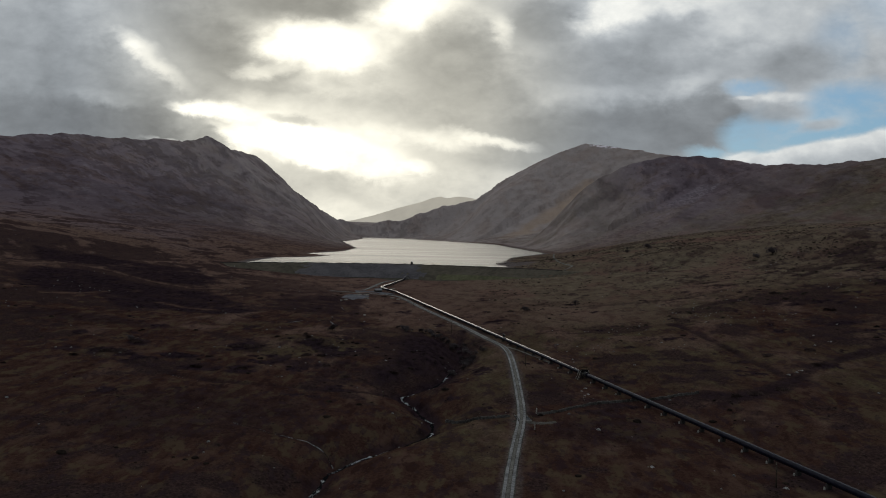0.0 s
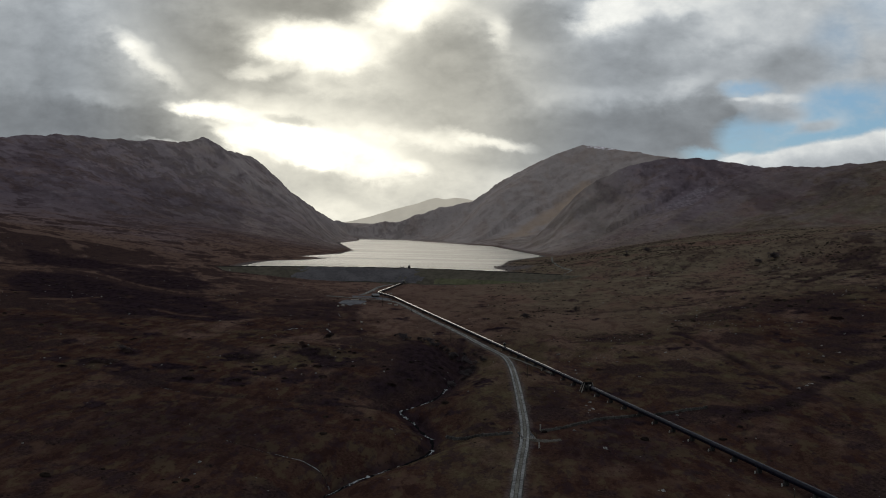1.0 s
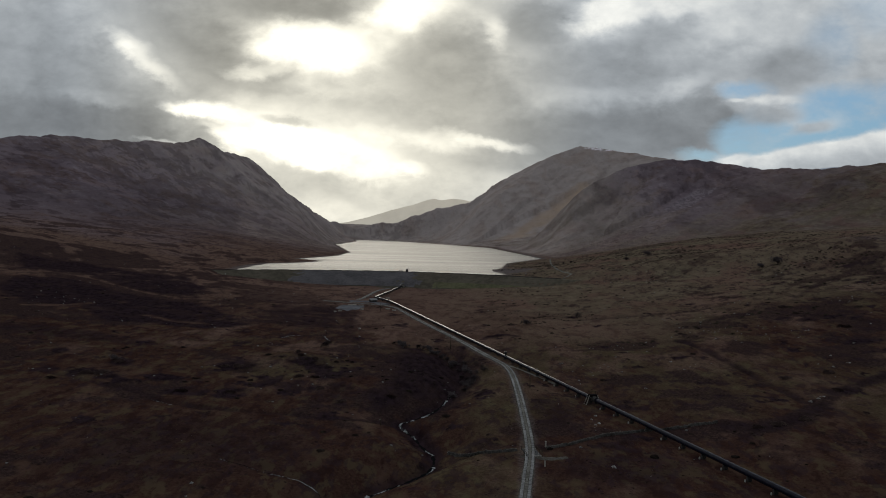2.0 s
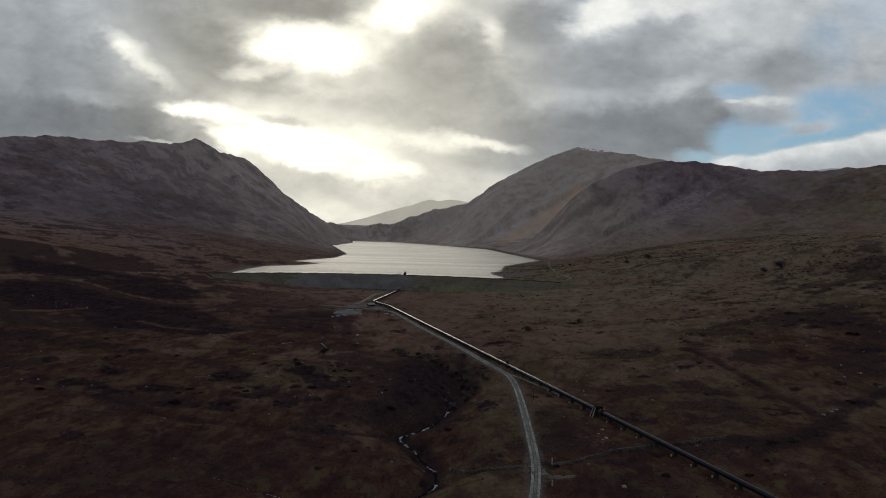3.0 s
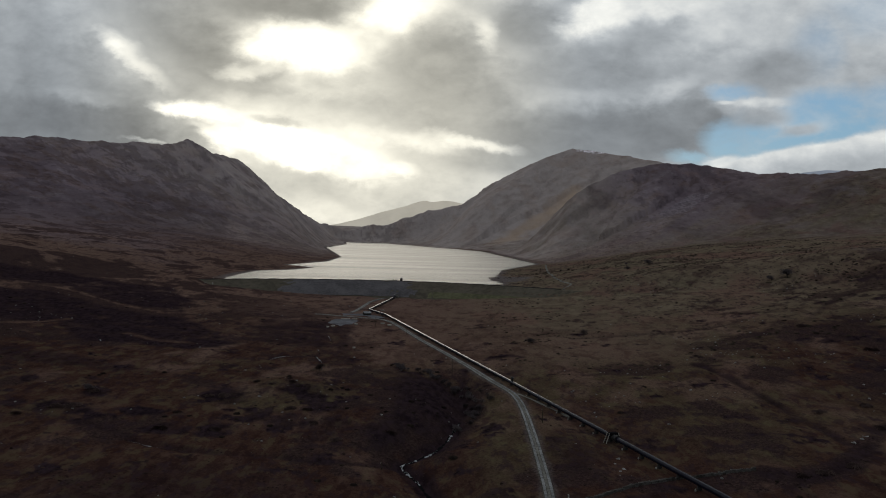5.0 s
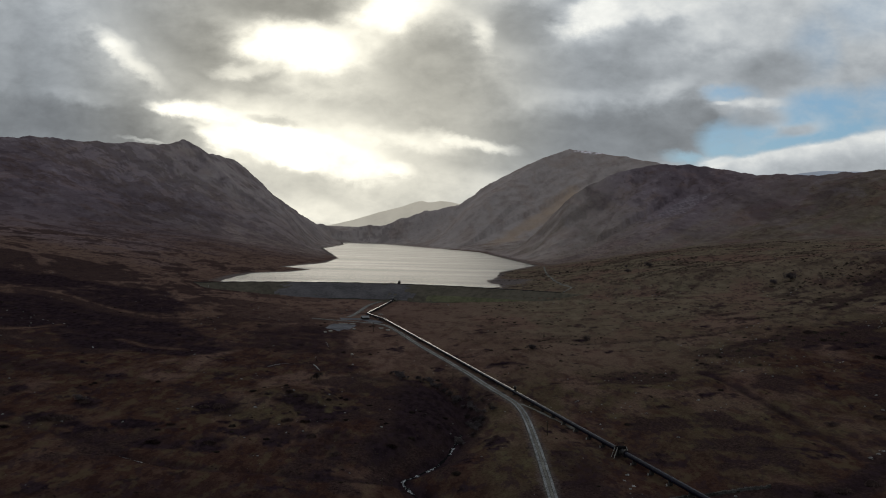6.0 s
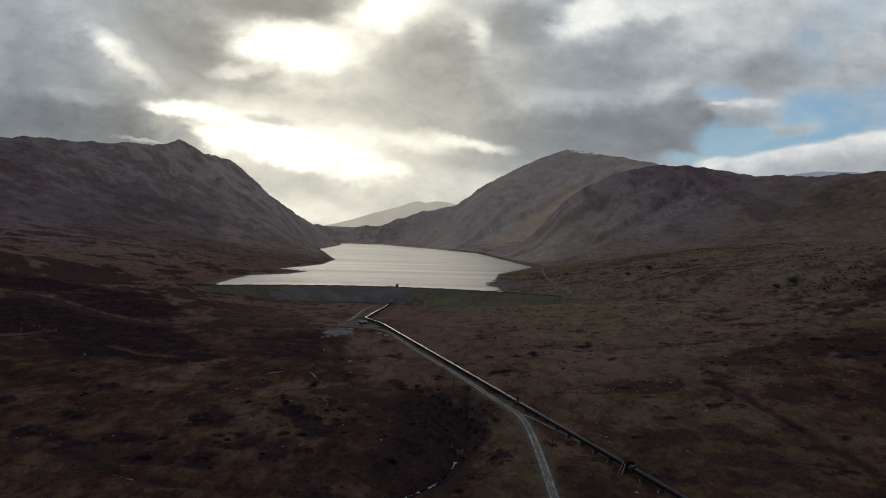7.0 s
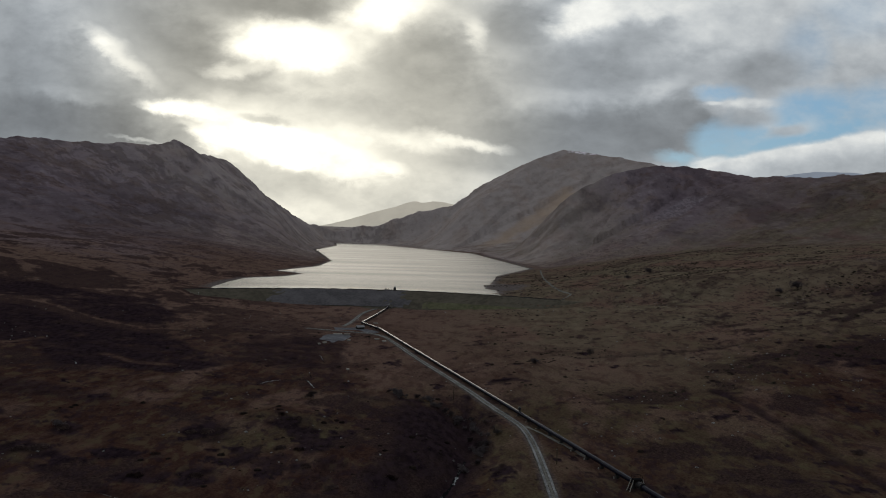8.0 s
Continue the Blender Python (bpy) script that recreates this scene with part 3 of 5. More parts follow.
def heather_mask(x, y):
    """Where dark heather grows, 0 to 1."""
    n1, n2, n3 = fbm(x, y, 220, 6, 71), fbm(x / 1.4, 0.7 * y, 26, 5, 183), fbm(x, y, 9, 4, 91)
    lean = 0.5 * spot(x, y, -345, 690, 150, 150) + 0.4 * spot(x, y, -110, 560, 60, 90) + 0.55 * spot(x, y, 6, 385, 16, 45) + 0.4 * spot(x, y, -14, 372, 26, 26)
    lean = lean + 0.7 * spot(x, y, 0, 362, 24, 42) + 0.35 * spot(x, y, -700, 1700, 350, 700) - 0.3 * spot(x, y, -75, 240, 50, 40) - 0.3 * spot(x, y, 58, 222, 40, 30)
    lean = lean - 0.12 * spot(x, y, 150, 600, 120, 200) + 0.5 * spot(x, y, -240, 560, 70, 60) + 0.25 * spot(x, y, 205, 400, 30, 45)
    wob = 1.5 * n3
    for ditch in DITCHES:
        lean = lean + 0.2 * step(along(x, y, ditch)[0] + wob, 4.5, 1.5)
    lean = lean + 0.7 * step(along(x, y, HEATH_BANK)[0] + 2 * wob, 7, 2)
    for trod in TRODS:
        lean = lean - 0.9 * step(along(x, y, trod)[0] + wob, 4.0, 0.8)
    # small tufts of rush and heather on the grazed slope
    n5 = fbm(x / 1.2, y, 11, 3, 97)
    rush = 0.75 * step(n5 + 0.4 * n1, 0.4, 0.54) * step(x, 40, 120) * step(y, 400, 480) * step(y, 1500, 1100)
    patch = step(fbm(x, y, 170, 5, 301) + 0.3 * n2, 0.02, 0.3) * step(y, 1000, 1400) * 0.6
    rush = np.maximum(rush, patch)
    return np.maximum(step(n2 + 0.5 * n3 - 0.3 * n1 + lean, 0.16, 0.36), 0.7 * rush)


def velvet_mask(x, y):
    """Dense dark heather with soft ragged edges, 0 to 1."""
    rag = 7 * fbm(x, y, 18, 5, 191, 0.6)
    best = np.zeros_like(x)
    for k, ring in enumerate(VELVET):
        d, = along(x, y, ring + ring[:1])
        sd = np.where(inside(x, y, ring), -d, d)
        big = 1.0 if k in (0, 1, 2, 6, 7, 8) else 0.45
        best = np.maximum(best, (0.95, 0.68, 0.55, 0.6, 0.6, 0.6, 0.92, 0.95, 0.6)[k] * step(sd + rag * big, 3.0 * big, -5.0 * big))
    thin = fbm(x, y, 14, 4, 197)
    for cx, cy, rx, ry in ((-75, 240, 50, 36), (58, 224, 24, 20), (45, 285, 10, 28)):
        best = np.maximum(best, 0.5 * step(spot(x, y, cx, cy, rx, ry) + 0.35 * thin, 0.3, 0.9))
    for k, ditch in enumerate(DITCHES):
        best = np.maximum(best, (0.55, 0.75, 0.35, 0.3, 0.3)[k] * step(along(x, y, ditch)[0] + 1.6 * thin, 3.2, 0.6))
    best = np.maximum(best, 0.8 * step(along(x, y, HEATH_BANK)[0] + 5 * thin, 5.0, 0.5))
    for cx, cy, rx, ry in DARK_SPOTS:
        best = np.maximum(best, 0.97 * step(np.hypot((x - cx) / rx, (y - cy) / ry) + 0.55 * thin + 0.35 * fbm(x, y, 5, 3, 199), 1.15, 0.75))
    clump = -0.09 * step(x, 0, -40) + fbm(x, y, 11, 5, 331, 0.58) + 0.3 * spot(x, y, -52, 338, 30, 40) + 0.12 * spot(x, y, -110, 320, 60, 50) + 0.1 * spot(x, y, 150, 300, 60, 60)
    best = np.maximum(best, 1.0 * step(clump, 0.34, 0.44) * step(y, 200, 260) * step(y, 700, 500))
    best = np.maximum(best, 0.6 * step(along(x, y, BECK)[0] + 6 * thin, 6.0, 1.5))
    best = np.maximum(best, 0.9 * step(along(x, y, STREAM)[0] + 3.5 * thin, 4.5, 1.0))
    for trod in TRODS:
        best = best * (1 - 0.8 * step(along(x, y, trod)[0] + 2.5 * thin, 4.5, 1.0))
    return best * np.clip(0.95 + 0.8 * fbm(x, y, 9, 4, 193), 0, 1)


def green_lean(x, y):
    """Where grass stands greener, about 0."""
    lean = 0.55 * spot(x, y, 190, 640, 150, 200) + 0.7 * spot(x, y, 14, 215, 16, 30) + 0.5 * spot(x, y, 25, 320, 12, 60)  + 0.2 * spot(x, y, 120, 480, 80, 60) + 1.0 * spot(x, y, -64, 352, 24, 24)
    return lean - 0.6 * spot(x, y, -70, 235, 60, 45) - 0.5 * spot(x, y, 205, 380, 50, 60) - 0.3 * spot(x, y, 10, 560, 60, 90) - 0.25 * spot(x, y, -150, 480, 120, 100) - 0.35 * spot(x, y, 75, 235, 60, 60)


def build_terrain():
    az = np.concatenate([np.arange(-37, 37, 0.085), np.arange(37, 323, 4.0)])
    rr = np.concatenate([np.geomspace(4, 230, 26)[:-1], np.geomspace(230, 4930, 760)])
    a, r = np.meshgrid(np.radians(az), rr)
    x, y = (r * np.sin(a)).ravel(), (-120 + r * np.cos(a)).ravel()
    z = height(x, y)
    rows, cols = a.shape
    j, i = np.meshgrid(np.arange(rows - 1), np.arange(cols), indexing="ij")
    k = (i + 1) % cols
    faces = np.stack([j * cols + i, j * cols + k, (j + 1) * cols + k, (j + 1) * cols + i], -1).reshape(-1, 4)[:, ::-1]
    me = bpy.data.meshes.new("ground")
    me.vertices.add(len(x))
    me.vertices.foreach_set("co", np.stack([x, y, z], 1).astype(np.float32).ravel())
    me.loops.add(faces.size)
    me.loops.foreach_set("vertex_index", faces.astype(np.int32).ravel())
    me.polygons.add(len(faces))
    me.polygons.foreach_set("loop_start", np.arange(0, faces.size, 4, dtype=np.int32))
    me.update(calc_edges=True)
    me.polygons.foreach_set("use_smooth", np.ones(len(faces), bool))
    n1, n2, n3 = fbm(x, y, 220, 6, 71), fbm(x, y, 34, 5, 83), fbm(x, y, 9, 4, 91)
    high = step(ridge(x, y, HIGH_RIDGE, 1.35)[0] - ridge(x, y, NEAR_RIDGE, 1.3)[0], 0, 40) * step(x, -150, 20)
    masks = {}
    meadow = step(y + 40 * n1, 380, 470) * step(y, 800, 720) * step(x + 15 * n2, -75, -25) * step(x + 30 * n2, 180, 100)
    masks["meadow"] = meadow
    masks["grass"] = step(n1 + 0.5 * n2 + green_lean(x, y), -0.15, 0.3)
    # dark tufts thinned farther off, part of the haze painted on the ground
    masks["heather"] = heather_mask(x, y) * (1 - 0.75 * high) * (1 - 0.6 * step(y, 900, 1300)) * (1 - 0.5 * step(y, 500, 660) * step(x, -190, -120)) * (1 - 0.7 * meadow)
    masks["velvet"] = velvet_mask(x, y)
    n4 = fbm(x, 0.6 * y, 24, 5, 211)
    # pale cover rises with distance: haze put into the ground colour
    masks["pale"] = step(n4 + 0.5 * n1 + 0.25 * n3 + 0.04 * spot(x, y, -115, 365, 60, 35) + 0.05 * spot(x, y, 60, 360, 50, 60) - 0.4 * spot(x, y, -60, 225, 60, 35) + 0.5 * step(y, 380, 900), 0.1, 0.5) * 0.85
    for trod in TRODS:
        masks["pale"] = np.maximum(masks["pale"], 0.55 * step(along(x, y, trod)[0] + 1.5 * n3, 3.0, 0.5))
    crest = np.min([along(x, y, line)[0] / along(x, y, line)[2] for line in (LEFT_RIDGE, NEAR_RIDGE, PASS_RIDGE)], axis=0)
    masks["fell"] = step(crest + 0.2 * n2 + 0.25 * n1, 1.25, 0.6) * (1 - 0.45 * step(n2 - 0.4 * n1 + 0.5 * n3, 0.1, 0.4))
    scree = spot(x, y, 510, 1615, 62, 60) + 0.55 * spot(x, y, 640, 1500, 60, 90)
    crag = crags(x, y)
    masks["fell"] = masks["fell"] * (1 - 0.25 * step(x, 450, 700))
    masks["pale"] = masks["pale"] * (0.4 + 0.6 * step(y, 300, 500))
    # the whole middle moor lightened, again haze as ground colour
    masks["pale"] = np.maximum(masks["pale"], (0.85 + 0.45 * n2) * step(y + 60 * n1, 420, 660))
    masks["fell"] = masks["fell"] * (0.55 + 0.45 * step(z + 25 * n2, 15, 100))
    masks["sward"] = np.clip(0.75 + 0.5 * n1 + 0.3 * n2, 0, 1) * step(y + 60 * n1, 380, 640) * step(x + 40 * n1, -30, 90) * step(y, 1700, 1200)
    chips = step(fbm(x, 0.34 * y, 18, 4, 437, 0.6), 0.0, 0.28)
    masks["rock"] = np.clip(0.22 * crag * chips + 0.75 * step(scree + 0.5 * n2 + 0.3 * n3, 0.45, 0.75), 0, 1) * step(z, 25, 70) * (1 - 0.6 * high)
    # painted haze: high ridge, valley head, slopes above the lake, near ridge's left flank
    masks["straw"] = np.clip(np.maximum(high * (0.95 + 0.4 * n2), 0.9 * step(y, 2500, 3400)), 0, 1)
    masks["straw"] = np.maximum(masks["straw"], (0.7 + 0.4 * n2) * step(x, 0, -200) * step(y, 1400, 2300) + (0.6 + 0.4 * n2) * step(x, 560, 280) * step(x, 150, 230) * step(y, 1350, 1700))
    masks["pale"] = np.maximum(masks["pale"], (0.62 + 0.4 * n2) * meadow)
    # near ridge's left flank: its warm sunlit brown put into the cover
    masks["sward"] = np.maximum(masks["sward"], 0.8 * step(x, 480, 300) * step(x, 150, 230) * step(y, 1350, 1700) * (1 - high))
    d = np.minimum(along(x, y, TRACK)[0], along(x, y, SPUR)[0])
    sd, = along(x, y, SHORE)
    masks["mud"] = np.clip(step(d + 1.5 * n3, 3.4, 1.8) * 0.4 + step(sd + 8 * n2, 14, 4) * step(y, 790, 830) * step(z, 2.0, 0.8) + 0.95 * step(spot(x, y, 84, 905, 34, 62) + 0.35 * n2, 0.4, 0.6), 0, 1)
    dark = step(fbm(x, y, 330, 5, 401, 0.5) + 0.9 * spot(x, y, -520, 1560, 130, 220) + 0.5 * spot(x, y, -820, 1250, 120, 160) + 0.3 * spot(x, y, 520, 1560, 160, 130), 0.2, 0.5)
    masks["velvet"] = np.maximum(masks["velvet"], (0.22 + 0.1 * spot(x, y, -540, 1560, 150, 300)) * dark * step(y, 900, 1200) * (1 - high))
    # low lakeside slopes take the painted haze as well
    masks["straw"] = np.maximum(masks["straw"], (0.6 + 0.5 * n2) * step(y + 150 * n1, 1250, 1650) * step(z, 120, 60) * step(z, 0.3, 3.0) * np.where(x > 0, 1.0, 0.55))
    masks["lit_band"] = 0.55 * step(along(x, y, LIT_BAND)[0] + 40 * n2, 85, 10) * step(z, 8, 40)
    buttress = step(fbm(x, 0.36 * y, 75, 5, 447, 0.6) - 0.3 * scree, 0.06, 0.26) * step(x, 280, 380) * step(y, 1150, 1350) * step(y, 2100, 1900) * step(z, 45, 90)
    masks["velvet"] = np.maximum(masks["velvet"], 0.3 * buttress)
    masks["snow"] = step(z + 0.16 * (x - 585) + 10 * n2, 423, 431) * step(n3 + 0.5 * n2, -0.02, 0.18) * step(x, 590, 620)
    for name, v in masks.items():
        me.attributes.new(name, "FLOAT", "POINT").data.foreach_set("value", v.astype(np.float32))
    me.materials.append(MOOR)
    return tagged(new("ground", me), "rust-brown moorland with heather and rocky mountains round a lake", "moorland", kind="structure")


ground = build_terrain()


def part(name, bm, material, parent=None, label=""):
    """Links a bmesh as one mesh object, under a thing or a part."""
    me = bpy.data.meshes.new(name)
    bm.to_mesh(me)
    bm.free()
    if material:
        me.materials.append(material)
    ob = new(name, me)
    ob.parent = parent
    return tagged(ob, label) if label else ob


def build_lake():
    bm = bmesh.new()
    near = [(x, dam_line(x) + 1.0) for x in range(-236, 112, 12)]
    ring = near + [(112, 900), (150, 1110), (215, 1400), (170, 2360), (10, 2900), (-240, 3700), (-470, 3780), (-420, 3100), (-390, 2376), (-250, 1560), (-240, 1310), (-250, 1000), (-250, 800)]
    face = bm.faces.new([bm.verts.new((x, y, 0)) for x, y in ring])
    bmesh.ops.triangulate(bm, faces=[face])
    return tagged(part("water", bm, LAKE), "silver-grey lake reflecting the cloudy sky", "lake", kind="structure")


lake = build_lake()

# ---- small kit for meshes ----
CONCRETE = plain("concrete", (0.22, 0.21, 0.19), (0.42, 0.41, 0.38), 2.0, 0.85, 0, 0.4, 0.03, 0.5)
PIPE_PAINT = plain("pipe_paint", (0.007, 0.007, 0.014), (0.017, 0.017, 0.03), 1.2, 0.17, 0, 0.1, 0.01, 0.3, 0.07)
BLACK_IRON = plain("black_iron", (0.012, 0.012, 0.013), (0.03, 0.028, 0.027), 3.0, 0.5, 0, 0.2, 0.01, 0, 0.3)
TARRED = plain("tarred_timber", (0.006, 0.006, 0.007), (0.018, 0.017, 0.018), 3.0, 0.95)
PALE_TIMBER = plain("pale_timber", (0.25, 0.23, 0.2), (0.45, 0.43, 0.39), 3.0, 0.8)
DARK_TIMBER = plain("dark_timber", (0.03, 0.025, 0.02), (0.08, 0.065, 0.05), 3.0, 0.85)
YARD_STONE = plain("yard_stone", (0.075, 0.075, 0.083), (0.16, 0.16, 0.176), 0.35, 0.85, 0, 0.5, 0.06)
TRACK_EDGE = plain("track_edge", (0.04, 0.035, 0.03), (0.12, 0.112, 0.102), 0.9, 0.9, 0, 0.5, 0.06)
RUT = plain("wheel_rut_stone", (0.075, 0.077, 0.08), (0.24, 0.245, 0.253), 1.1, 0.75, 0, 0.5, 0.05, 0, 0.03)
VERGE = plain("track_grass", (0.085, 0.082, 0.074), (0.185, 0.181, 0.168), 1.0, 0.95, 0, 0.7, 0.1)
STONE = plain("field_stone", (0.09, 0.088, 0.086), (0.45, 0.44, 0.43), 1.8, 0.85, 0, 0.6, 0.08, 0.5)
WALL_STONE = plain("wall_stone", (0.016, 0.015, 0.015), (0.07, 0.066, 0.064), 1.3, 0.9, 0, 0.8, 0.15)
FIELD_WALL = plain("mossy_wall_stone", (0.026, 0.024, 0.022), (0.11, 0.104, 0.098), 1.1, 0.9, 0, 0.8, 0.15)
SLATE = plain("slate", (0.04, 0.042, 0.048), (0.09, 0.092, 0.1), 2.0, 0.5, 0, 0.3, 0.03, 0, 0.2)
ROOF_GREY = plain("grey_roof", (0.2, 0.2, 0.205), (0.34, 0.34, 0.35), 1.5, 0.6, 0, 0.3, 0.03)
PLASTER = plain("plaster_wall", (0.13, 0.125, 0.115), (0.24, 0.235, 0.22), 1.2, 0.85)
TURF = plain("dam_turf", (0.068, 0.06, 0.047), (0.118, 0.104, 0.082), 0.2, 0.95, 0, 0.7, 0.3)
GREEN_TURF = plain("foot_turf", (0.078, 0.077, 0.046), (0.135, 0.132, 0.08), 0.25, 0.95, 0, 0.7, 0.3)
PITCHING = plain("stone_facing", (0.075, 0.07, 0.075), (0.135, 0.127, 0.133), 0.5, 0.85, 0, 0.8, 0.3)
TWIG = plain("twigs", (0.04, 0.033, 0.034), (0.09, 0.075, 0.072), 1.5, 0.95)
LEAF = plain("dark_leaf", (0.055, 0.046, 0.05), (0.12, 0.10, 0.10), 0.9, 0.95)
HEATHER = plain("heather_stems", (0.018, 0.0125, 0.012), (0.046, 0.032, 0.029), 0.5, 0.95)
CLUMP = plain("heath_clump", (0.012, 0.009, 0.0085), (0.034, 0.026, 0.021), 0.12, 0.95, 0, 0.6, 0.2)
RUSH = plain("rush_clump", (0.02, 0.016, 0.0135), (0.05, 0.041, 0.031), 0.1, 0.95, 0, 0.6, 0.2)
STRAW = plain("moor_grass_blades", (0.03, 0.017, 0.01), (0.09, 0.056, 0.034), 0.35, 0.95)


def foam_material(name, low):
    """Quick water: dark pools, white where it breaks; on the rills the white is painted glints."""
    mat, n, bsdf = surface(name)
    p = place(n)
    f = n.ramp(n.math("ADD", n.math("MULTIPLY", n.noise(p, 1.7, 4.0, 0.7), 0.7), n.math("MULTIPLY", n.noise(p, 0.085, 2.0, 0.5), 0.75)), low, low + 0.05)
    n.put(bsdf.inputs["Base Color"], n.mix(f, (0.008, 0.008, 0.009), (0.36, 0.37, 0.39)))
    n.put(bsdf.inputs["Roughness"], n.ramp(f, 0, 1, 0.5, 0.8))
    bsdf.inputs["Specular IOR Level"].default_value = 0.0
    bump(n, bsdf, n.noise(p, 2.0, 4.0, 0.6), 0.8, 0.15)
    return mat


FOAM = foam_material("stream_water", 0.86)
BROKEN = foam_material("broken_water", 0.725)
GLINT = foam_material("rill_water", 0.765)


def box(bm, size, m=None, taper=1.0, bevel=0.0):
    got = bmesh.ops.create_cube(bm, size=1.0)["verts"]
    for v in got:
        k = taper if v.co.z > 0 else 1.0
        v.co = Vector((v.co.x * size[0] * k, v.co.y * size[1] * k, v.co.z * size[2]))
    if bevel:
        edges = list({e for v in got for e in v.link_edges})
        out = bmesh.ops.bevel(bm, geom=edges, offset=bevel, segments=1, affect="EDGES")
        got = list({v for f in out["faces"] for v in f.verts} | {v for v in got if v.is_valid})
    if m is not None:
        bmesh.ops.transform(bm, matrix=m, verts=got)
    return got


def rod(bm, a, b, r0, r1=None, sides=8, caps=True):
    a, b = Vector(a), Vector(b)
    r1 = r0 if r1 is None else r1
    q = (b - a).to_track_quat("Z", "Y").to_matrix()
    rings = []
    for c, r in ((a, r0), (b, r1)):
        rings.append([bm.verts.new(c + q @ Vector((r * math.cos(2 * math.pi * k / sides), r * math.sin(2 * math.pi * k / sides), 0))) for k in range(sides)])
    for k in range(sides):
        f = bm.faces.new((rings[0][k], rings[0][(k + 1) % sides], rings[1][(k + 1) % sides], rings[1][k]))
        f.smooth = sides > 6
    if caps:
        bm.faces.new(rings[0][::-1])
        bm.faces.new(rings[1])


def resample(line, gap):
    """Points at an even gap along a plan line rounded at its corners."""
    pts = [Vector(p[:2]) for p in line]
    for _ in range(2):
        cut = [pts[0]]
        for a, b in zip(pts, pts[1:]):
            cut += [a * 0.75 + b * 0.25, a * 0.25 + b * 0.75]
        pts = cut + [pts[-1]]
    out, left = [pts[0]], gap
    for a, b in zip(pts, pts[1:]):
        d = (b - a).length
        while d > 1e-6 and left <= d:
            a = a + (b - a) * (left / d)
            d -= left
            left = gap
            out.append(a)
        left -= d
    return out


def ribbon(line, offsets, gap, lift, wobble=0.0, seed=1, ends=False):
    """A strip draped on the ground: offsets across, in metres, and a lift for each."""
    pts = resample(line, gap)
    xs, ys, ls = [], [], []
    for k, p in enumerate(pts):
        t = (pts[min(k + 1, len(pts) - 1)] - pts[max(k - 1, 0)]).normalized()
        side = Vector((t.y, -t.x))
        w = 1 + wobble * math.sin(k * 1.7 + seed) + wobble * math.sin(k * 0.61 + 2 * seed)
        for o, l in zip(offsets, lift):
            q = p + side * o * w
            xs.append(q.x), ys.append(q.y), ls.append(l)
    zs = height(np.array(xs), np.array(ys)) + np.array(ls)
    bm = bmesh.new()
    vs = [bm.verts.new(c) for c in zip(xs, ys, zs)]
    m = len(offsets)
    for k in range(len(pts) - 1):
        for i in range(m - 1):
            f = bm.faces.new((vs[k * m + i], vs[k * m + i + 1], vs[(k + 1) * m + i + 1], vs[(k + 1) * m + i]))
            f.smooth = True
    return bm


def thing(name, label, category, x=0.0, y=0.0, z=0.0, turn=0.0, group="", kind=""):
    ob = new(name)
    ob.matrix_basis = pose(x, y, z, 0, 0, turn)
    return tagged(ob, label, category, group, kind)


# ---- the dam and its tower ----
def build_dam():
    dam = thing("dam", "long grassed earth dam with a dark stone crest wall", "dam", kind="structure")

    def bank(x0, x1, rows, gap=6.0):
        bm, last = bmesh.new(), None
        for k in range(int((x1 - x0) / gap) + 1):
            x = x0 + k * gap
            y = dam_line(x)
            now = [bm.verts.new((x, y + dy + 0.25 * math.sin(x * 0.9 + dy), z + 0.18 * math.sin(x * 0.37 + dy * 0.8))) for dy, z in rows]
            if last:
                for i in range(len(rows) - 1):
                    bm.faces.new((last[i], now[i], now[i + 1], last[i + 1])).smooth = True
            last = now
        return bm

    slope = [(-2.0 - 2.35 * d, 1.9 - d) for d in (0, 1, 2.5, 4, 6, 8, 10, 13, 17)][::-1]
    part("embankment", bank(-240, 140, slope + [(-2, 1.9), (3, 1.9), (12, -3), (20, -7)]), TURF, dam)
    foot = bank(-22, 138, [(dy - 0.3, z) for dy, z in slope[1:4]], 2.0)
    for v in foot.verts:
        v.co.z += 0.25 + 0.5 * noise.noise(Vector((v.co.x * 0.07, v.co.z * 0.3, 9))) - 1.5 * max(0.0, (8 - v.co.x) / 30) ** 2
    part("grass_foot", foot, GREEN_TURF, dam, "greener grass along the foot of the dam")
    face = bank(-160, -16, [(dy - 0.25, z) for dy, z in slope[1:]], 2.0)
    for v in face.verts:
        ragged = noise.noise(Vector((v.co.x * 0.06, v.co.z * 0.3, 4))) * 0.5
        v.co.z += 0.22 + ragged - 0.6 * max(0.0, abs(v.co.x + 88) - 52) / 20
    part("stone_facing", face, PITCHING, dam, "dark grey stone facing on the middle of the dam")
    part("crest_wall", bank(-236, 116, [(-1.5, 1.8), (-1.5, 2.6), (-0.8, 2.6), (-0.8, 1.8)], 4.0), WALL_STONE, dam, "low dark stone wall along the crest")
    return dam


build_dam()


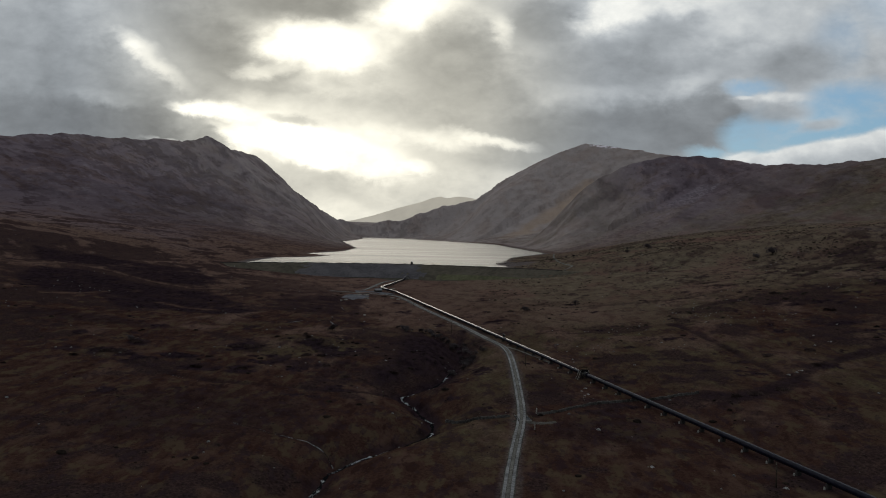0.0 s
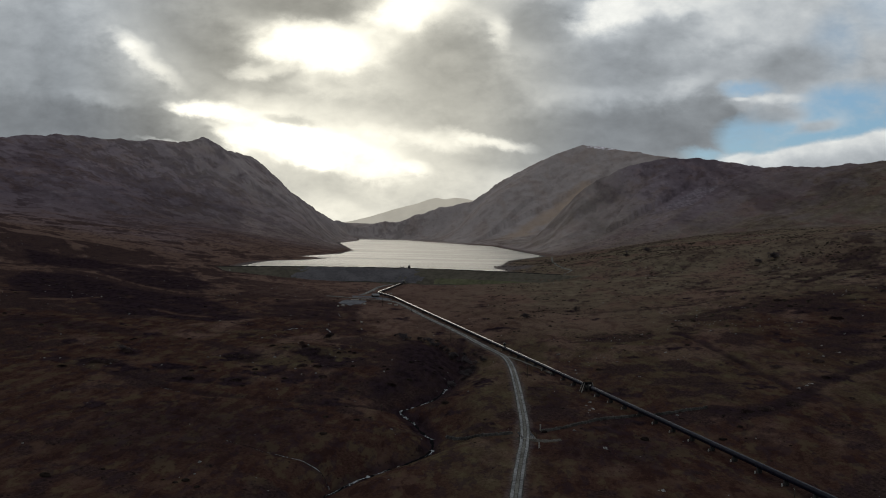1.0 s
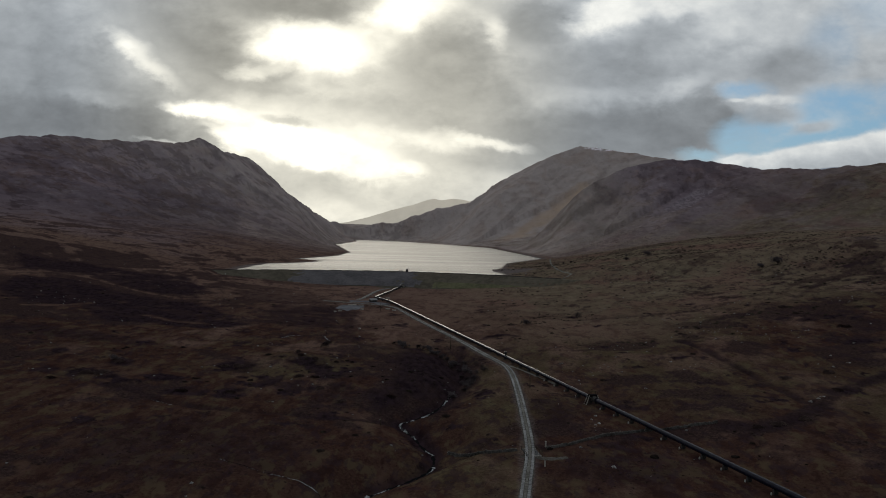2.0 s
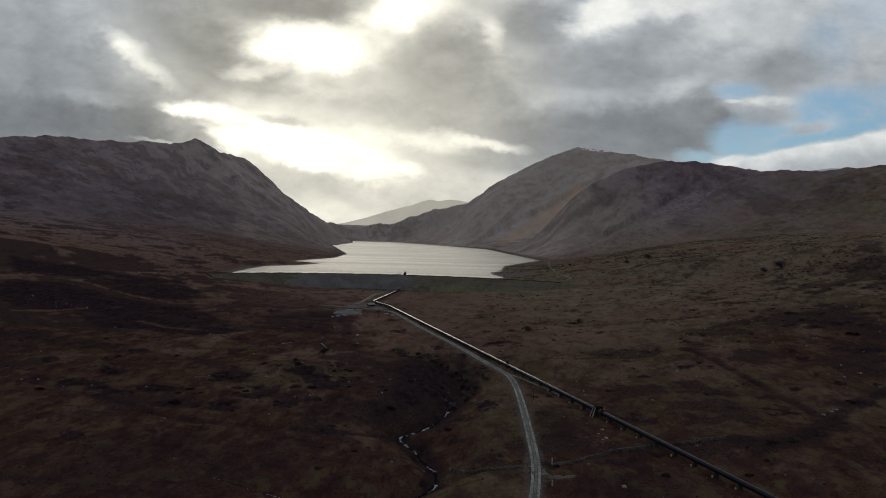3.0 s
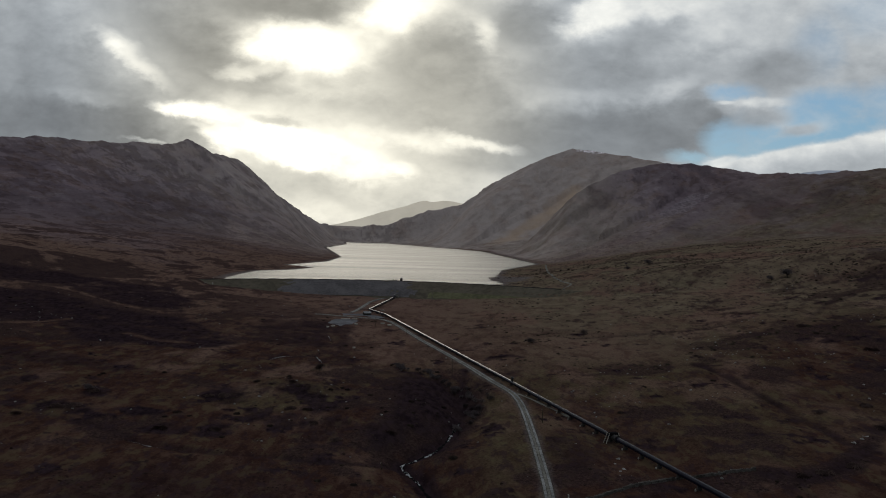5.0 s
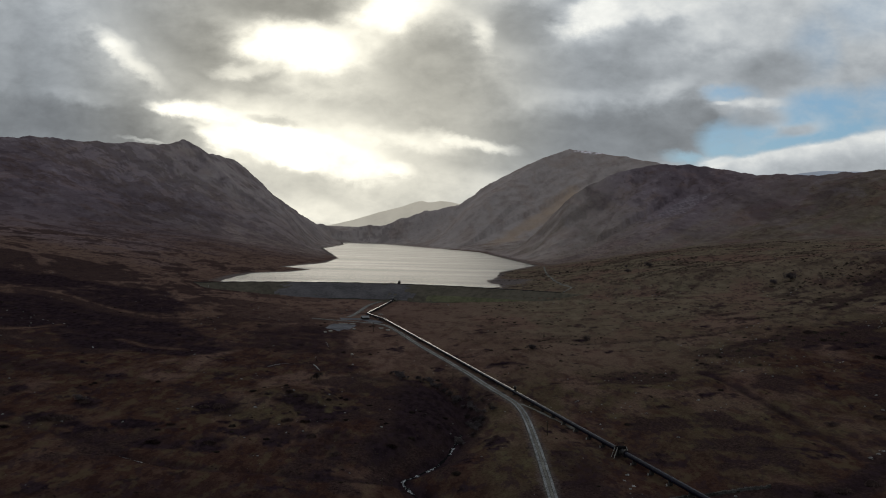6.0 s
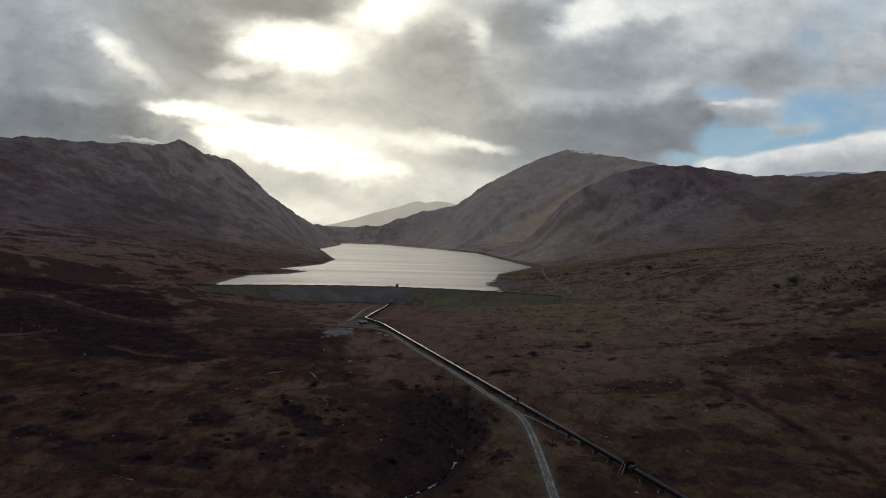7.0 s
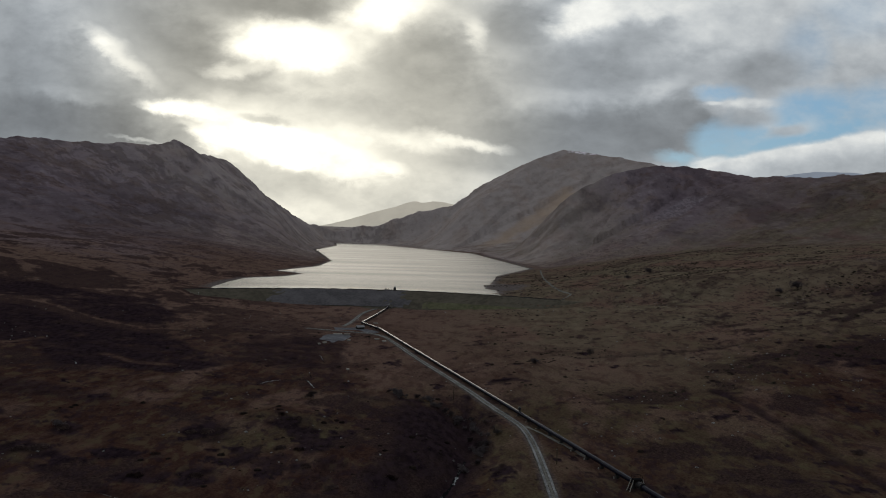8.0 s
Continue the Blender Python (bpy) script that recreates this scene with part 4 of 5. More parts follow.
def build_tower():
    x, y = -36.5, dam_line(-36.5) + 6
    tower = thing("valve_tower", "small dark valve house and railed footbridge at the dam crest", "valve tower", x, y, 0)
    bm = bmesh.new()
    rod(bm, (0, 0, -6), (0, 0, 1.4), 2.0, 1.8, 12)
    part("shaft", bm, CONCRETE, tower)
    bm = bmesh.new()
    box(bm, (2.4, 2.4, 3.0), pose(0, 0, 2.9), bevel=0.05)
    cabin = part("cabin", bm, WALL_STONE, tower)
    bm = bmesh.new()
    box(bm, (3.0, 3.0, 1.0), pose(0, 0, 4.9), taper=0.25)
    part("roof", bm, SLATE, tower)
    bm = bmesh.new()
    box(bm, (0.9, 0.06, 1.9), pose(0, -1.22, 2.4))
    part("door", bm, BLACK_IRON, cabin)
    bm = bmesh.new()
    box(bm, (9.0, 1.4, 0.25), pose(-5.4, -0.4, 1.5))
    deck = part("footbridge_deck", bm, DARK_TIMBER, tower)
    for side in (-1.05, 0.25):
        for z in (2.1, 2.7):
            bm = bmesh.new()
            rod(bm, (-9.8, side, z), (-1.2, side, z), 0.06, sides=6)
            part("rail", bm, BLACK_IRON, deck)
        for k in range(6):
            bm = bmesh.new()
            rod(bm, (-9.7 + 1.65 * k, side, 1.5), (-9.7 + 1.65 * k, side, 2.75), 0.07, sides=6)
            part("post", bm, BLACK_IRON, deck)
    for k, (dx, tall) in enumerate(((-9.5, 3.1), (-8.0, 2.4), (-6.4, 3.0))):
        bm = bmesh.new()
        box(bm, (0.55, 0.5, tall), pose(dx, 0.7, 1.0 + tall / 2), bevel=0.04)
        part("sluice_gear", bm, CONCRETE, tower)
    return tower


build_tower()


# ---- the pipeline ----
AXIS = (Vector(PIPE[2]) - Vector(PIPE[1])).normalized()
SPAN = 9.72
PIPE_R = 0.82


def pipe_point(y):
    return Vector(PIPE[1]) + AXIS * ((y - PIPE[1][1]) / AXIS.y)


def aligned(p, way):
    """A pose whose y axis runs along the pipe."""
    side = Vector((way.y, -way.x, 0)).normalized()
    up = side.cross(way)
    return Matrix.Translation(p) @ Matrix((side, way, up)).transposed().to_4x4()


def pipe_mesh(length, name, seam=True):
    bm = bmesh.new()
    rod(bm, (0, 0, 0), (0, length, 0), PIPE_R, sides=20, caps=False)
    if seam:
        rod(bm, (0, -0.12, 0), (0, 0.12, 0), PIPE_R + 0.02, sides=20, caps=False)
    me = bpy.data.meshes.new(name)
    bm.to_mesh(me)
    bm.free()
    me.materials.append(PIPE_PAINT)
    return me


def pier_mesh():
    bm = bmesh.new()
    arc = [(0.84 * math.sin(a), -0.84 * math.cos(a)) for a in np.linspace(-0.65, 0.65, 7)]
    ring = [(-0.7, -3.2), (-0.66, -0.62)] + arc + [(0.66, -0.62), (0.7, -3.2)]
    for y in (-0.28, 0.28):
        [bm.verts.new((x, y, z)) for x, z in ring]
    bm.verts.ensure_lookup_table()
    m = len(ring)
    bm.faces.new(bm.verts[:m])
    bm.faces.new(bm.verts[m:][::-1])
    for k in range(m):
        bm.faces.new((bm.verts[k], bm.verts[m + k], bm.verts[m + (k + 1) % m], bm.verts[(k + 1) % m]))
    bmesh.ops.recalc_face_normals(bm, faces=bm.faces[:])
    me = bpy.data.meshes.new("pier")
    bm.to_mesh(me)
    bm.free()
    me.materials.append(WALL_STONE)
    return me


def footing_mesh():
    bm = bmesh.new()
    box(bm, (0.5, 0.5, 1.0), pose(-1.3, 0, -1.8), 0.75, 0.14)
    me = bpy.data.meshes.new("footing")
    bm.to_mesh(me)
    bm.free()
    me.materials.append(CONCRETE)
    return me


def build_pipeline():
    line = thing("pipeline", "long black-painted steel water pipe raised on concrete piers", "pipeline")
    section, pier, footing = pipe_mesh(SPAN, "pipe_section"), pier_mesh(), footing_mesh()
    y0 = 252.1 - 60 * AXIS.y * SPAN
    k = 0
    while y0 + (k + 1) * AXIS.y * SPAN < 616:
        p = pipe_point(y0 + k * AXIS.y * SPAN)
        a = new("pipe_section", section)
        a.matrix_basis, a.parent = aligned(p, AXIS), line
        b = new("pier", pier)
        b.matrix_basis, b.parent = aligned(p, Vector((AXIS.x, AXIS.y, 0)).normalized()), line
        new("footing", footing).parent = b
        k += 1
    end = pipe_point(y0 + k * AXIS.y * SPAN)
    # bends at the foot of the dam
    corners = [end, Vector((-39.6, 622, -12.3)), Vector((-54.5, 650, -11.7)), Vector((-43.5, 734, -10.9)), Vector((-40, 766, -10.4))]
    for a, b in zip(corners, corners[1:]):
        way = b - a
        ob = new("pipe_section", pipe_mesh(way.length, "pipe_run", False))
        ob.matrix_basis, ob.parent = aligned(a, way.normalized()), line
        bm = bmesh.new()
        bmesh.ops.create_uvsphere(bm, u_segments=14, v_segments=8, radius=PIPE_R + 0.1, matrix=Matrix.Translation(b))
        part("bend", bm, PIPE_PAINT, line)
        for s in np.arange(6, way.length - 2, SPAN):
            ob = new("pier", pier)
            ob.matrix_basis, ob.parent = aligned(a + way.normalized() * s, Vector((way.x, way.y, 0)).normalized()), line
    # coupling band
    p = pipe_point(295.6)
    bm = bmesh.new()
    rod(bm, (0, -1.5, 0), (0, 1.5, 0), PIPE_R + 0.25, sides=20)
    for dy in (-1.5, 1.5):
        rod(bm, (0, dy - 0.12, 0), (0, dy + 0.12, 0), PIPE_R + 0.42, sides=20)
    band = part("coupling", bm, BLACK_IRON, line, "thick black iron coupling band")
    band.matrix_basis = aligned(p, AXIS)
    # air valve
    bm = bmesh.new()
    rod(bm, (0, 0, 0.8), (0, 0, 1.5), 0.45, 0.4, 12)
    rod(bm, (0, 0, 1.5), (0, 0, 2.5), 0.7, 0.66, 12)
    rod(bm, (0, 0, 2.5), (0, 0, 2.75), 0.45, 0.2, 12)
    valve = part("air_valve", bm, BLACK_IRON, line, "black cast-iron air valve")
    valve.matrix_basis = aligned(pipe_point(381.5), AXIS)
    return line


build_pipeline()


def build_stile():
    p = pipe_point(297.2)
    stile = thing("pipe_stile", "dark stepped footbridge over the pipe with pale legs", "footbridge", p.x, p.y, p.z, math.degrees(math.atan2(-AXIS.x, AXIS.y)))
    bm = bmesh.new()
    box(bm, (3.2, 1.7, 0.7), pose(0, 0, 1.2), bevel=0.03)
    part("platform", bm, TARRED, stile)
    for s in (-1, 1):
        for dy in (-0.65, 0.65):
            bm = bmesh.new()
            rod(bm, (s * 1.6, dy, 1.5), (s * 3.2, dy * 1.35, -2.6), 0.13, sides=6)
            part("leg", bm, PALE_TIMBER, stile, "pale grey leg")
            bm = bmesh.new()
            rod(bm, (s * 1.6, dy, 1.5), (s * 1.6, dy, 2.6), 0.06, sides=6)
            part("post", bm, TARRED, stile)
        for k in range(6):
            u = (k + 0.5) / 6
            bm = bmesh.new()
            box(bm, (0.45, 1.3 + 0.4 * u, 0.06), pose(s * (1.6 + 1.6 * u), 0, 1.5 - 4.0 * u))
            part("step", bm, TARRED, stile)
    for dy in (-0.65, 0.65):
        bm = bmesh.new()
        rod(bm, (-1.6, dy, 2.6), (1.6, dy, 2.6), 0.06, sides=6)
        part("rail", bm, TARRED, stile)
    return stile


build_stile()


# ---- the track, yard and walls ----
def build_track(name, line, label, wide=1.0):
    road = thing(name, label, "track", kind="structure")
    part("gravel_bed", ribbon(line, [-1.8 * wide, -1.4 * wide, 0, 1.4 * wide, 1.8 * wide], 1.5, [-0.12, 0.2, 0.24, 0.2, -0.12], 0.06), TRACK_EDGE, road)
    part("grass_strip", ribbon(line, [-0.4, 0, 0.4], 1.5, [0.27, 0.3, 0.27], 0.15, 3), VERGE, road, "worn grass between the wheel ruts")
    for s in (-1, 1):
        part("wheel_rut", ribbon(line, [s * 0.95 - 0.4, s * 0.95, s * 0.95 + 0.4], 1.5, [0.28, 0.29, 0.28], 0.02, 5 + s), RUT, road, "pale stony wheel rut")
    return road


build_track("track", TRACK, "pale stony vehicle track with a grassy middle")
build_track("branch_track", SPUR, "stony branch track up to the dam", 0.8)


def lay(name, line, offsets, gap, lift, mat, label, category, wobble=0.2):
    return tagged(part(name, ribbon(line, offsets, gap, lift, wobble), mat), label, category, kind="structure")


lay("stream", STREAM[3:], [-0.48, -0.2, 0.2, 0.48], 1.0, [0.03, 0.12, 0.12, 0.03], FOAM, "narrow dark stream breaking white over stones", "stream", 0.35)
for rush_of in ([(7, 326), (5.5, 320)], [(2, 310), (-1, 305), (-3, 302)], [(-5.4, 299.4), (-8, 296), (-10.5, 293), (-9.5, 289.5)], [(-8, 286), (-6.6, 283)], [(-4.8, 280.5), (-3.6, 277)], [(0, 264.5), (3.1, 259)], [(3.2, 248.5), (2.6, 245), (-0.5, 240.5), (-2.4, 239)],
                [(-14.5, 224), (-17.5, 219.8), (-20, 216.5), (-22.3, 213.3), (-24, 210.8), (-24.8, 208)], [(-25.2, 204), (-25.3, 194)]):
    lay("white_water", rush_of, [-0.4, -0.16, 0.16, 0.4], 0.7, [0.05, 0.2, 0.2, 0.05], BROKEN, "white water breaking over stones in the stream", "stream", 0.45)
# the rills' white flecks are glints put into the colour
for rill, wide, mat in zip(RILLS, (0.26, 0.11, 0.12, 0.2, 0.2, 0.11), (BROKEN, GLINT, GLINT, BROKEN, BROKEN, GLINT)):
    lay("rill", rill, [-wide, 0, wide], 1.0, [0.1, 0.14, 0.1], mat, "thin rill glinting in the moor grass", "stream", 0.3)
lay("shore_path", [(112, 742), (131, 754), (127, 768), (124.6, 808), (126, 845), (147, 1023), (164, 1165), (183, 1298)], [-1.3, 0, 1.3], 5.0, [0.1, 0.2, 0.1], VERGE, "pale worn path beside the lake shore", "path")
lay("pipe_verge", [(36.2, 366), (40.7, 358), (44.4, 349), (49.6, 337), (53.3, 326)], [-0.7, 0, 0.7], 2.0, [0.08, 0.16, 0.08], VERGE, "faint worn verge beside the pipe piers", "path")
lay("gateway_apron", [(29, 236), (33, 234), (38, 232.5), (42, 233.5)], [-1.6, -0.8, 0.8, 1.6], 0.8, [-0.1, 0.1, 0.12, -0.1], TRACK_EDGE, "patch of pale stones at the wall gateway", "gravel")


def build_wall(line, tall, label):
    """Dry-stone wall: uneven courses of rough stones in one run."""
    pts = resample(line, 0.7)
    rng = random.Random(len(pts))
    bm = bmesh.new()
    zs = height(np.array([p.x for p in pts]), np.array([p.y for p in pts]))
    for k, p in enumerate(pts[:-1]):
        t = (pts[k + 1] - p).normalized()
        turn = math.degrees(math.atan2(t.y, t.x))
        top = tall * (0.75 + 0.35 * rng.random())
        z = -0.3
        while z < top:
            h = rng.uniform(0.25, 0.42)
            w = 1.0 - 0.35 * z / tall
            m = pose(p.x + rng.uniform(-0.06, 0.06), p.y + rng.uniform(-0.06, 0.06), zs[k] + z + h / 2, rng.uniform(-6, 6), rng.uniform(-6, 6), turn + rng.uniform(-10, 10))
            box(bm, (rng.uniform(0.6, 0.85), w * rng.uniform(0.8, 1.1), h * 1.05), m, rng.uniform(0.75, 1.0))
            z += h
    return tagged(part("stone_wall", bm, FIELD_WALL), label, "wall", kind="structure")


build_wall([(8, 256), (12, 247), (18.7, 240.5), (25, 240), (29.0, 241.5)], 0.55, "low dark dry-stone wall running down to the stream")
build_wall([(37.5, 242), (46.6, 245.6), (59.5, 254), (71.6, 262), (85, 264), (96, 261)], 0.5, "low dark dry-stone wall running under the pipe")


def build_gatepost(x, y, tall):
    post = thing("gate_post", "pale weathered stone gate post beside the track", "gate post", x, y, at(x, y), 12, "gate posts")
    bm = bmesh.new()
    box(bm, (0.38, 0.34, tall + 0.4), pose(0, 0, tall / 2 - 0.2), 0.85, 0.04)
    part("shaft", bm, PALE_TIMBER, post)
    bm = bmesh.new()
    box(bm, (0.46, 0.42, 0.16), pose(0, 0, tall + 0.06), 0.6)
    part("cap", bm, CONCRETE, post)


for gx, gy, gt in ((37.0, 243.5, 1.7), (34.6, 226.5, 1.5)):
    build_gatepost(gx, gy, gt)


def build_cattle_grid():
    x, y = 32.2, 238.4
    grid = thing("cattle_grid", "worn steel cattle grid set across the track at the wall", "cattle grid", x, y, at(x, y) + 0.1, 7)
    bm = bmesh.new()
    box(bm, (4.2, 7.0, 0.16), pose(0, 0, -0.14))
    part("pit", bm, BLACK_IRON, grid)
    for s in (-1, 1):
        bm = bmesh.new()
        box(bm, (4.4, 0.35, 0.24), pose(0, s * 3.5, 0), bevel=0.03)
        part("kerb", bm, CONCRETE, grid)
        bm = bmesh.new()
        rod(bm, (s * 2.3, -3.4, 1.0), (s * 2.3, 3.4, 1.0), 0.06, sides=6)
        rail = part("wing_rail", bm, DARK_TIMBER, grid)
        for dy in (-3.4, 0, 3.4):
            bm = bmesh.new()
            rod(bm, (s * 2.3, dy, -0.3), (s * 2.3, dy, 1.05), 0.09, 0.08, 8)
            part("post", bm, DARK_TIMBER, rail)
    for k in range(22):
        bm = bmesh.new()
        rod(bm, (-2.1, -3.2 + 0.305 * k, 0.03), (2.1, -3.2 + 0.305 * k, 0.03), 0.07, sides=6)
        part("bar", bm, GRID_STEEL, grid)


GRID_STEEL = plain("worn_steel", (0.045, 0.047, 0.052), (0.11, 0.114, 0.122), 2.0, 0.55, 0, 0.2, 0.01, 0, 0.2)
build_cattle_grid()



def build_yard():
    x, y = -66.0, 581.0
    yard = thing("yard", "bare grey gravel yard beside the track", "yard", kind="structure")
    bm = bmesh.new()
    rings = []
    for ring in range(5):
        u = (ring + 1) / 5
        row = []
        for k in range(40):
            a = 2 * math.pi * k / 40
            r = u * (1 + 0.35 * noise.noise(Vector((2 * math.cos(a), 2 * math.sin(a), 7))))
            px, py = x + 9.5 * r * math.cos(a) + 0.12 * 17 * r * math.sin(a), y - 4 + 17 * r * math.sin(a)
            row.append((px, py))
        rings.append(row)
    zs = height(np.array([p[0] for row in rings for p in row]), np.array([p[1] for row in rings for p in row]))
    vs = [bm.verts.new((p[0], p[1], zs[i * 40 + k] + (0.4 if i < 4 else -0.15))) for i, row in enumerate(rings) for k, p in enumerate(row)]
    bm.faces.new(vs[:40])
    for i in range(4):
        for k in range(40):
            bm.faces.new((vs[i * 40 + k], vs[(i + 1) * 40 + k], vs[(i + 1) * 40 + (k + 1) % 40], vs[i * 40 + (k + 1) % 40])).smooth = True
    part("surface", bm, YARD_STONE, yard)
    return yard


build_yard()
lay("pump_house_apron", [(-72, 618), (-62, 620), (-54, 624), (-46, 616), (-42, 606)], [-5.5, -4, 0, 4, 5.5], 1.5, [-0.1, 0.3, 0.34, 0.3, -0.1], YARD_STONE, "grey gravel apron round the pump house", "gravel", 0.12)


def build_spillway():
    x, y = -219.0, 760.0
    weir = thing("spillway", "small pale concrete spillway at the end of the dam", "spillway", x, y, at(x, y), 20)
    for name, size, m in (("sill", (7.0, 2.0, 1.0), pose(0, 0, 0.1)), ("side_wall", (0.6, 6.0, 1.6), pose(-3.6, -2, 0.1)), ("side_wall", (0.6, 6.0, 1.6), pose(3.6, -2, 0.1))):
        bm = bmesh.new()
        box(bm, size, m, bevel=0.06)
        part(name, bm, CONCRETE, weir)


build_spillway()


def build_house(name, label, x, y, turn, long, wide, tall, pitch, wall, roof):
    z = at(x, y)
    house = thing(name, label, "building", x, y, z, turn)
    bm = bmesh.new()
    ring = [(-wide / 2, -1), (wide / 2, -1), (wide / 2, tall), (0, tall + pitch), (-wide / 2, tall)]
    a = [bm.verts.new((px, -long / 2, pz)) for px, pz in ring]
    b = [bm.verts.new((px, long / 2, pz)) for px, pz in ring]
    bm.faces.new(a), bm.faces.new(b[::-1])
    for k in range(5):
        bm.faces.new((a[k], b[k], b[(k + 1) % 5], a[(k + 1) % 5]))
    bmesh.ops.recalc_face_normals(bm, faces=bm.faces[:])
    walls = part("wall", bm, wall, house)
    for s in (-1, 1):
        bm = bmesh.new()
        run = math.hypot(wide / 2, pitch) + 0.35
        box(bm, (run, long + 0.6, 0.14), pose(s * wide / 4 * 1.04, 0, tall + pitch / 2 + 0.08, 0, s * math.degrees(math.atan2(pitch, wide / 2)), 0))
        part("roof", bm, roof, house)
    bm = bmesh.new()
    box(bm, (1.2, 0.12, 2.0), pose(0, -long / 2 - 0.03, 1.0))
    part("door", bm, DARK_TIMBER, walls)
    for dy in (-long / 4, long / 4):
        bm = bmesh.new()
        box(bm, (0.12, 1.0, 0.9), pose(-wide / 2 - 0.03, dy, tall * 0.6))
        part("window", bm, BLACK_IRON, walls)
    return house


build_house("pump_house", "small stone pump house with pale slate roof beside the pipe", -53.5, 622, 118, 5.5, 3.4, 1.7, 1.2, WALL_STONE, ROOF_GREY)
build_house("valve_house", "small grey stone valve house at the foot of the dam", -39, 772, 10, 5.0, 4.5, 3.2, 1.2, PLASTER, SLATE)


def build_slab(x, y, long, turn):
    slab = thing("concrete_slab", "low pale concrete slab lying in the grass", "slab", x, y, at(x, y), turn, "concrete slabs")
    bm = bmesh.new()
    box(bm, (long, 1.5, 0.9), pose(0, 0, 0.1), bevel=0.06)
    part("block", bm, CONCRETE, slab)
    bm = bmesh.new()
    box(bm, (long + 0.2, 1.7, 0.14), pose(0, 0, 0.62), bevel=0.03)
    part("lid", bm, PALE_TIMBER, slab)


for sx, sy, sl, st in ((-38, 577.5, 3.2, 4), (-32.7, 570, 2.8, 6), (-44.7, 661, 3.4, 5), (-66.5, 592, 6.0, 3), (-60, 593, 4.0, 3), (-70.7, 556, 2.6, 60), (-73.5, 551, 1.6, 20), (-56, 566, 2.4, 55), (-46.5, 470, 1.2, 30)):
    build_slab(sx, sy, sl, st)


def build_pole(x, y, tall):
    pole = thing("telegraph_pole", "thin dark wooden telegraph pole beside the track", "pole", x, y, at(x, y), 70, "telegraph poles")
    bm = bmesh.new()
    rod(bm, (0, 0, -0.8), (0, 0, tall), 0.17, 0.12, 8)
    part("shaft", bm, DARK_TIMBER, pole)
    bm = bmesh.new()
    box(bm, (1.5, 0.12, 0.12), pose(0, 0.12, tall - 0.5))
    arm = part("crossarm", bm, DARK_TIMBER, pole)
    for k in (-0.6, 0, 0.6):
        bm = bmesh.new()
        rod(bm, (k, 0.12, tall - 0.44), (k, 0.12, tall - 0.22), 0.05, 0.03, 6)
        part("insulator", bm, PALE_TIMBER, arm)


for px, py, pt in ((-42, 560, 6.5), (-18.7, 529, 5.5), (8.7, 412, 7.0), (40.6, 320, 5.5), (85.7, 177, 6.0), (-16, 278, 2.5)):
    build_pole(px, py, pt)


# ---- shrubs, heather, stones ----
def shrub_meshes(seed, tall, leafy):
    rng = random.Random(seed)
    wood, crown = bmesh.new(), bmesh.new()
    tips = []

    def grow(p, way, length, r, depth):
        q = p + way * length
        rod(wood, p, q, r, r * 0.6, 5 if depth else 6, False)
        if depth == 3:
            tips.append(q)
            return
        for _ in range(3 if depth else 5):
            w = (way + Vector((rng.uniform(-1, 1), rng.uniform(-1, 1), rng.uniform(-0.25, 0.6))) * 0.75).normalized()
            grow(p + way * length * rng.uniform(0.55, 1.0), w, length * rng.uniform(0.85, 1.15), r * 0.55, depth + 1)
            if depth:
                tips.append(q)

    grow(Vector((0, 0, -0.2)), Vector((rng.uniform(-0.15, 0.15), rng.uniform(-0.15, 0.15), 1)), tall * 0.2, tall * 0.035, 0)
    def leaf(o):
        s = tall * rng.uniform(0.02, 0.05)
        u = Vector((rng.uniform(-1, 1), rng.uniform(-1, 1), rng.uniform(-1, 1))).normalized() * s
        v = u.orthogonal() * rng.uniform(0.35, 0.8)
        crown.faces.new([crown.verts.new(k) for k in (o - u, o + v, o + u, o - v)])

    for c in tips:
        for _ in range(leafy):
            leaf(c + Vector((rng.gauss(0, 1), rng.gauss(0, 1), rng.gauss(0, 0.8))) * tall * 0.075)
    if leafy > 3:
        lumps = [(Vector((rng.uniform(-0.5, 0.5), rng.uniform(-0.5, 0.5), rng.uniform(0.12, 0.6))) * tall, tall * rng.uniform(0.14, 0.26)) for _ in range(9)]
        for c, r in lumps:
            for _ in range(90):
                d = Vector((rng.gauss(0, 1), rng.gauss(0, 1), rng.gauss(0, 1))).normalized() * r * rng.uniform(0.55, 1.05)
                leaf(Vector((c.x + d.x, c.y + d.y, max(c.z + d.z, 0.05))))
    out = []
    for name, bm, mat in (("trunk", wood, TWIG), ("crown", crown, LEAF)):
        me = bpy.data.meshes.new(name)
        bm.to_mesh(me)
        bm.free()
        me.materials.append(mat)
        out.append(me)
    return out


SHRUBS = [shrub_meshes(11, 4.0, 5), shrub_meshes(23, 4.0, 3), shrub_meshes(37, 4.0, 7)]


def build_shrub(x, y, tall, kind, label):
    ob = thing("shrub", label, "shrub", x, y, at(x, y) - 0.05, (x * 37 + y * 11) % 360, "shrubs on the moor")
    ob.scale = (tall / 4.0 * 1.15, tall / 4.0 * 1.15, tall / 4.0)
    for name, me in zip(("trunk", "crown"), SHRUBS[kind]):
        new(name, me).parent = ob


SHRUB_SPOTS = [(268, 612, 7.5, 2), (257, 614, 5.5, 0), (56, 480, 4.5, 0), (90.6, 497, 6, 1), (-56, 405, 5.0, 2), 
               (223, 828, 7, 2), (194, 800, 5, 0), (-138, 342, 3.6, 2),
               (210, 870, 5, 1), (161, 1012, 4, 1), (171, 1016, 4, 0)]
gully = random.Random(9)
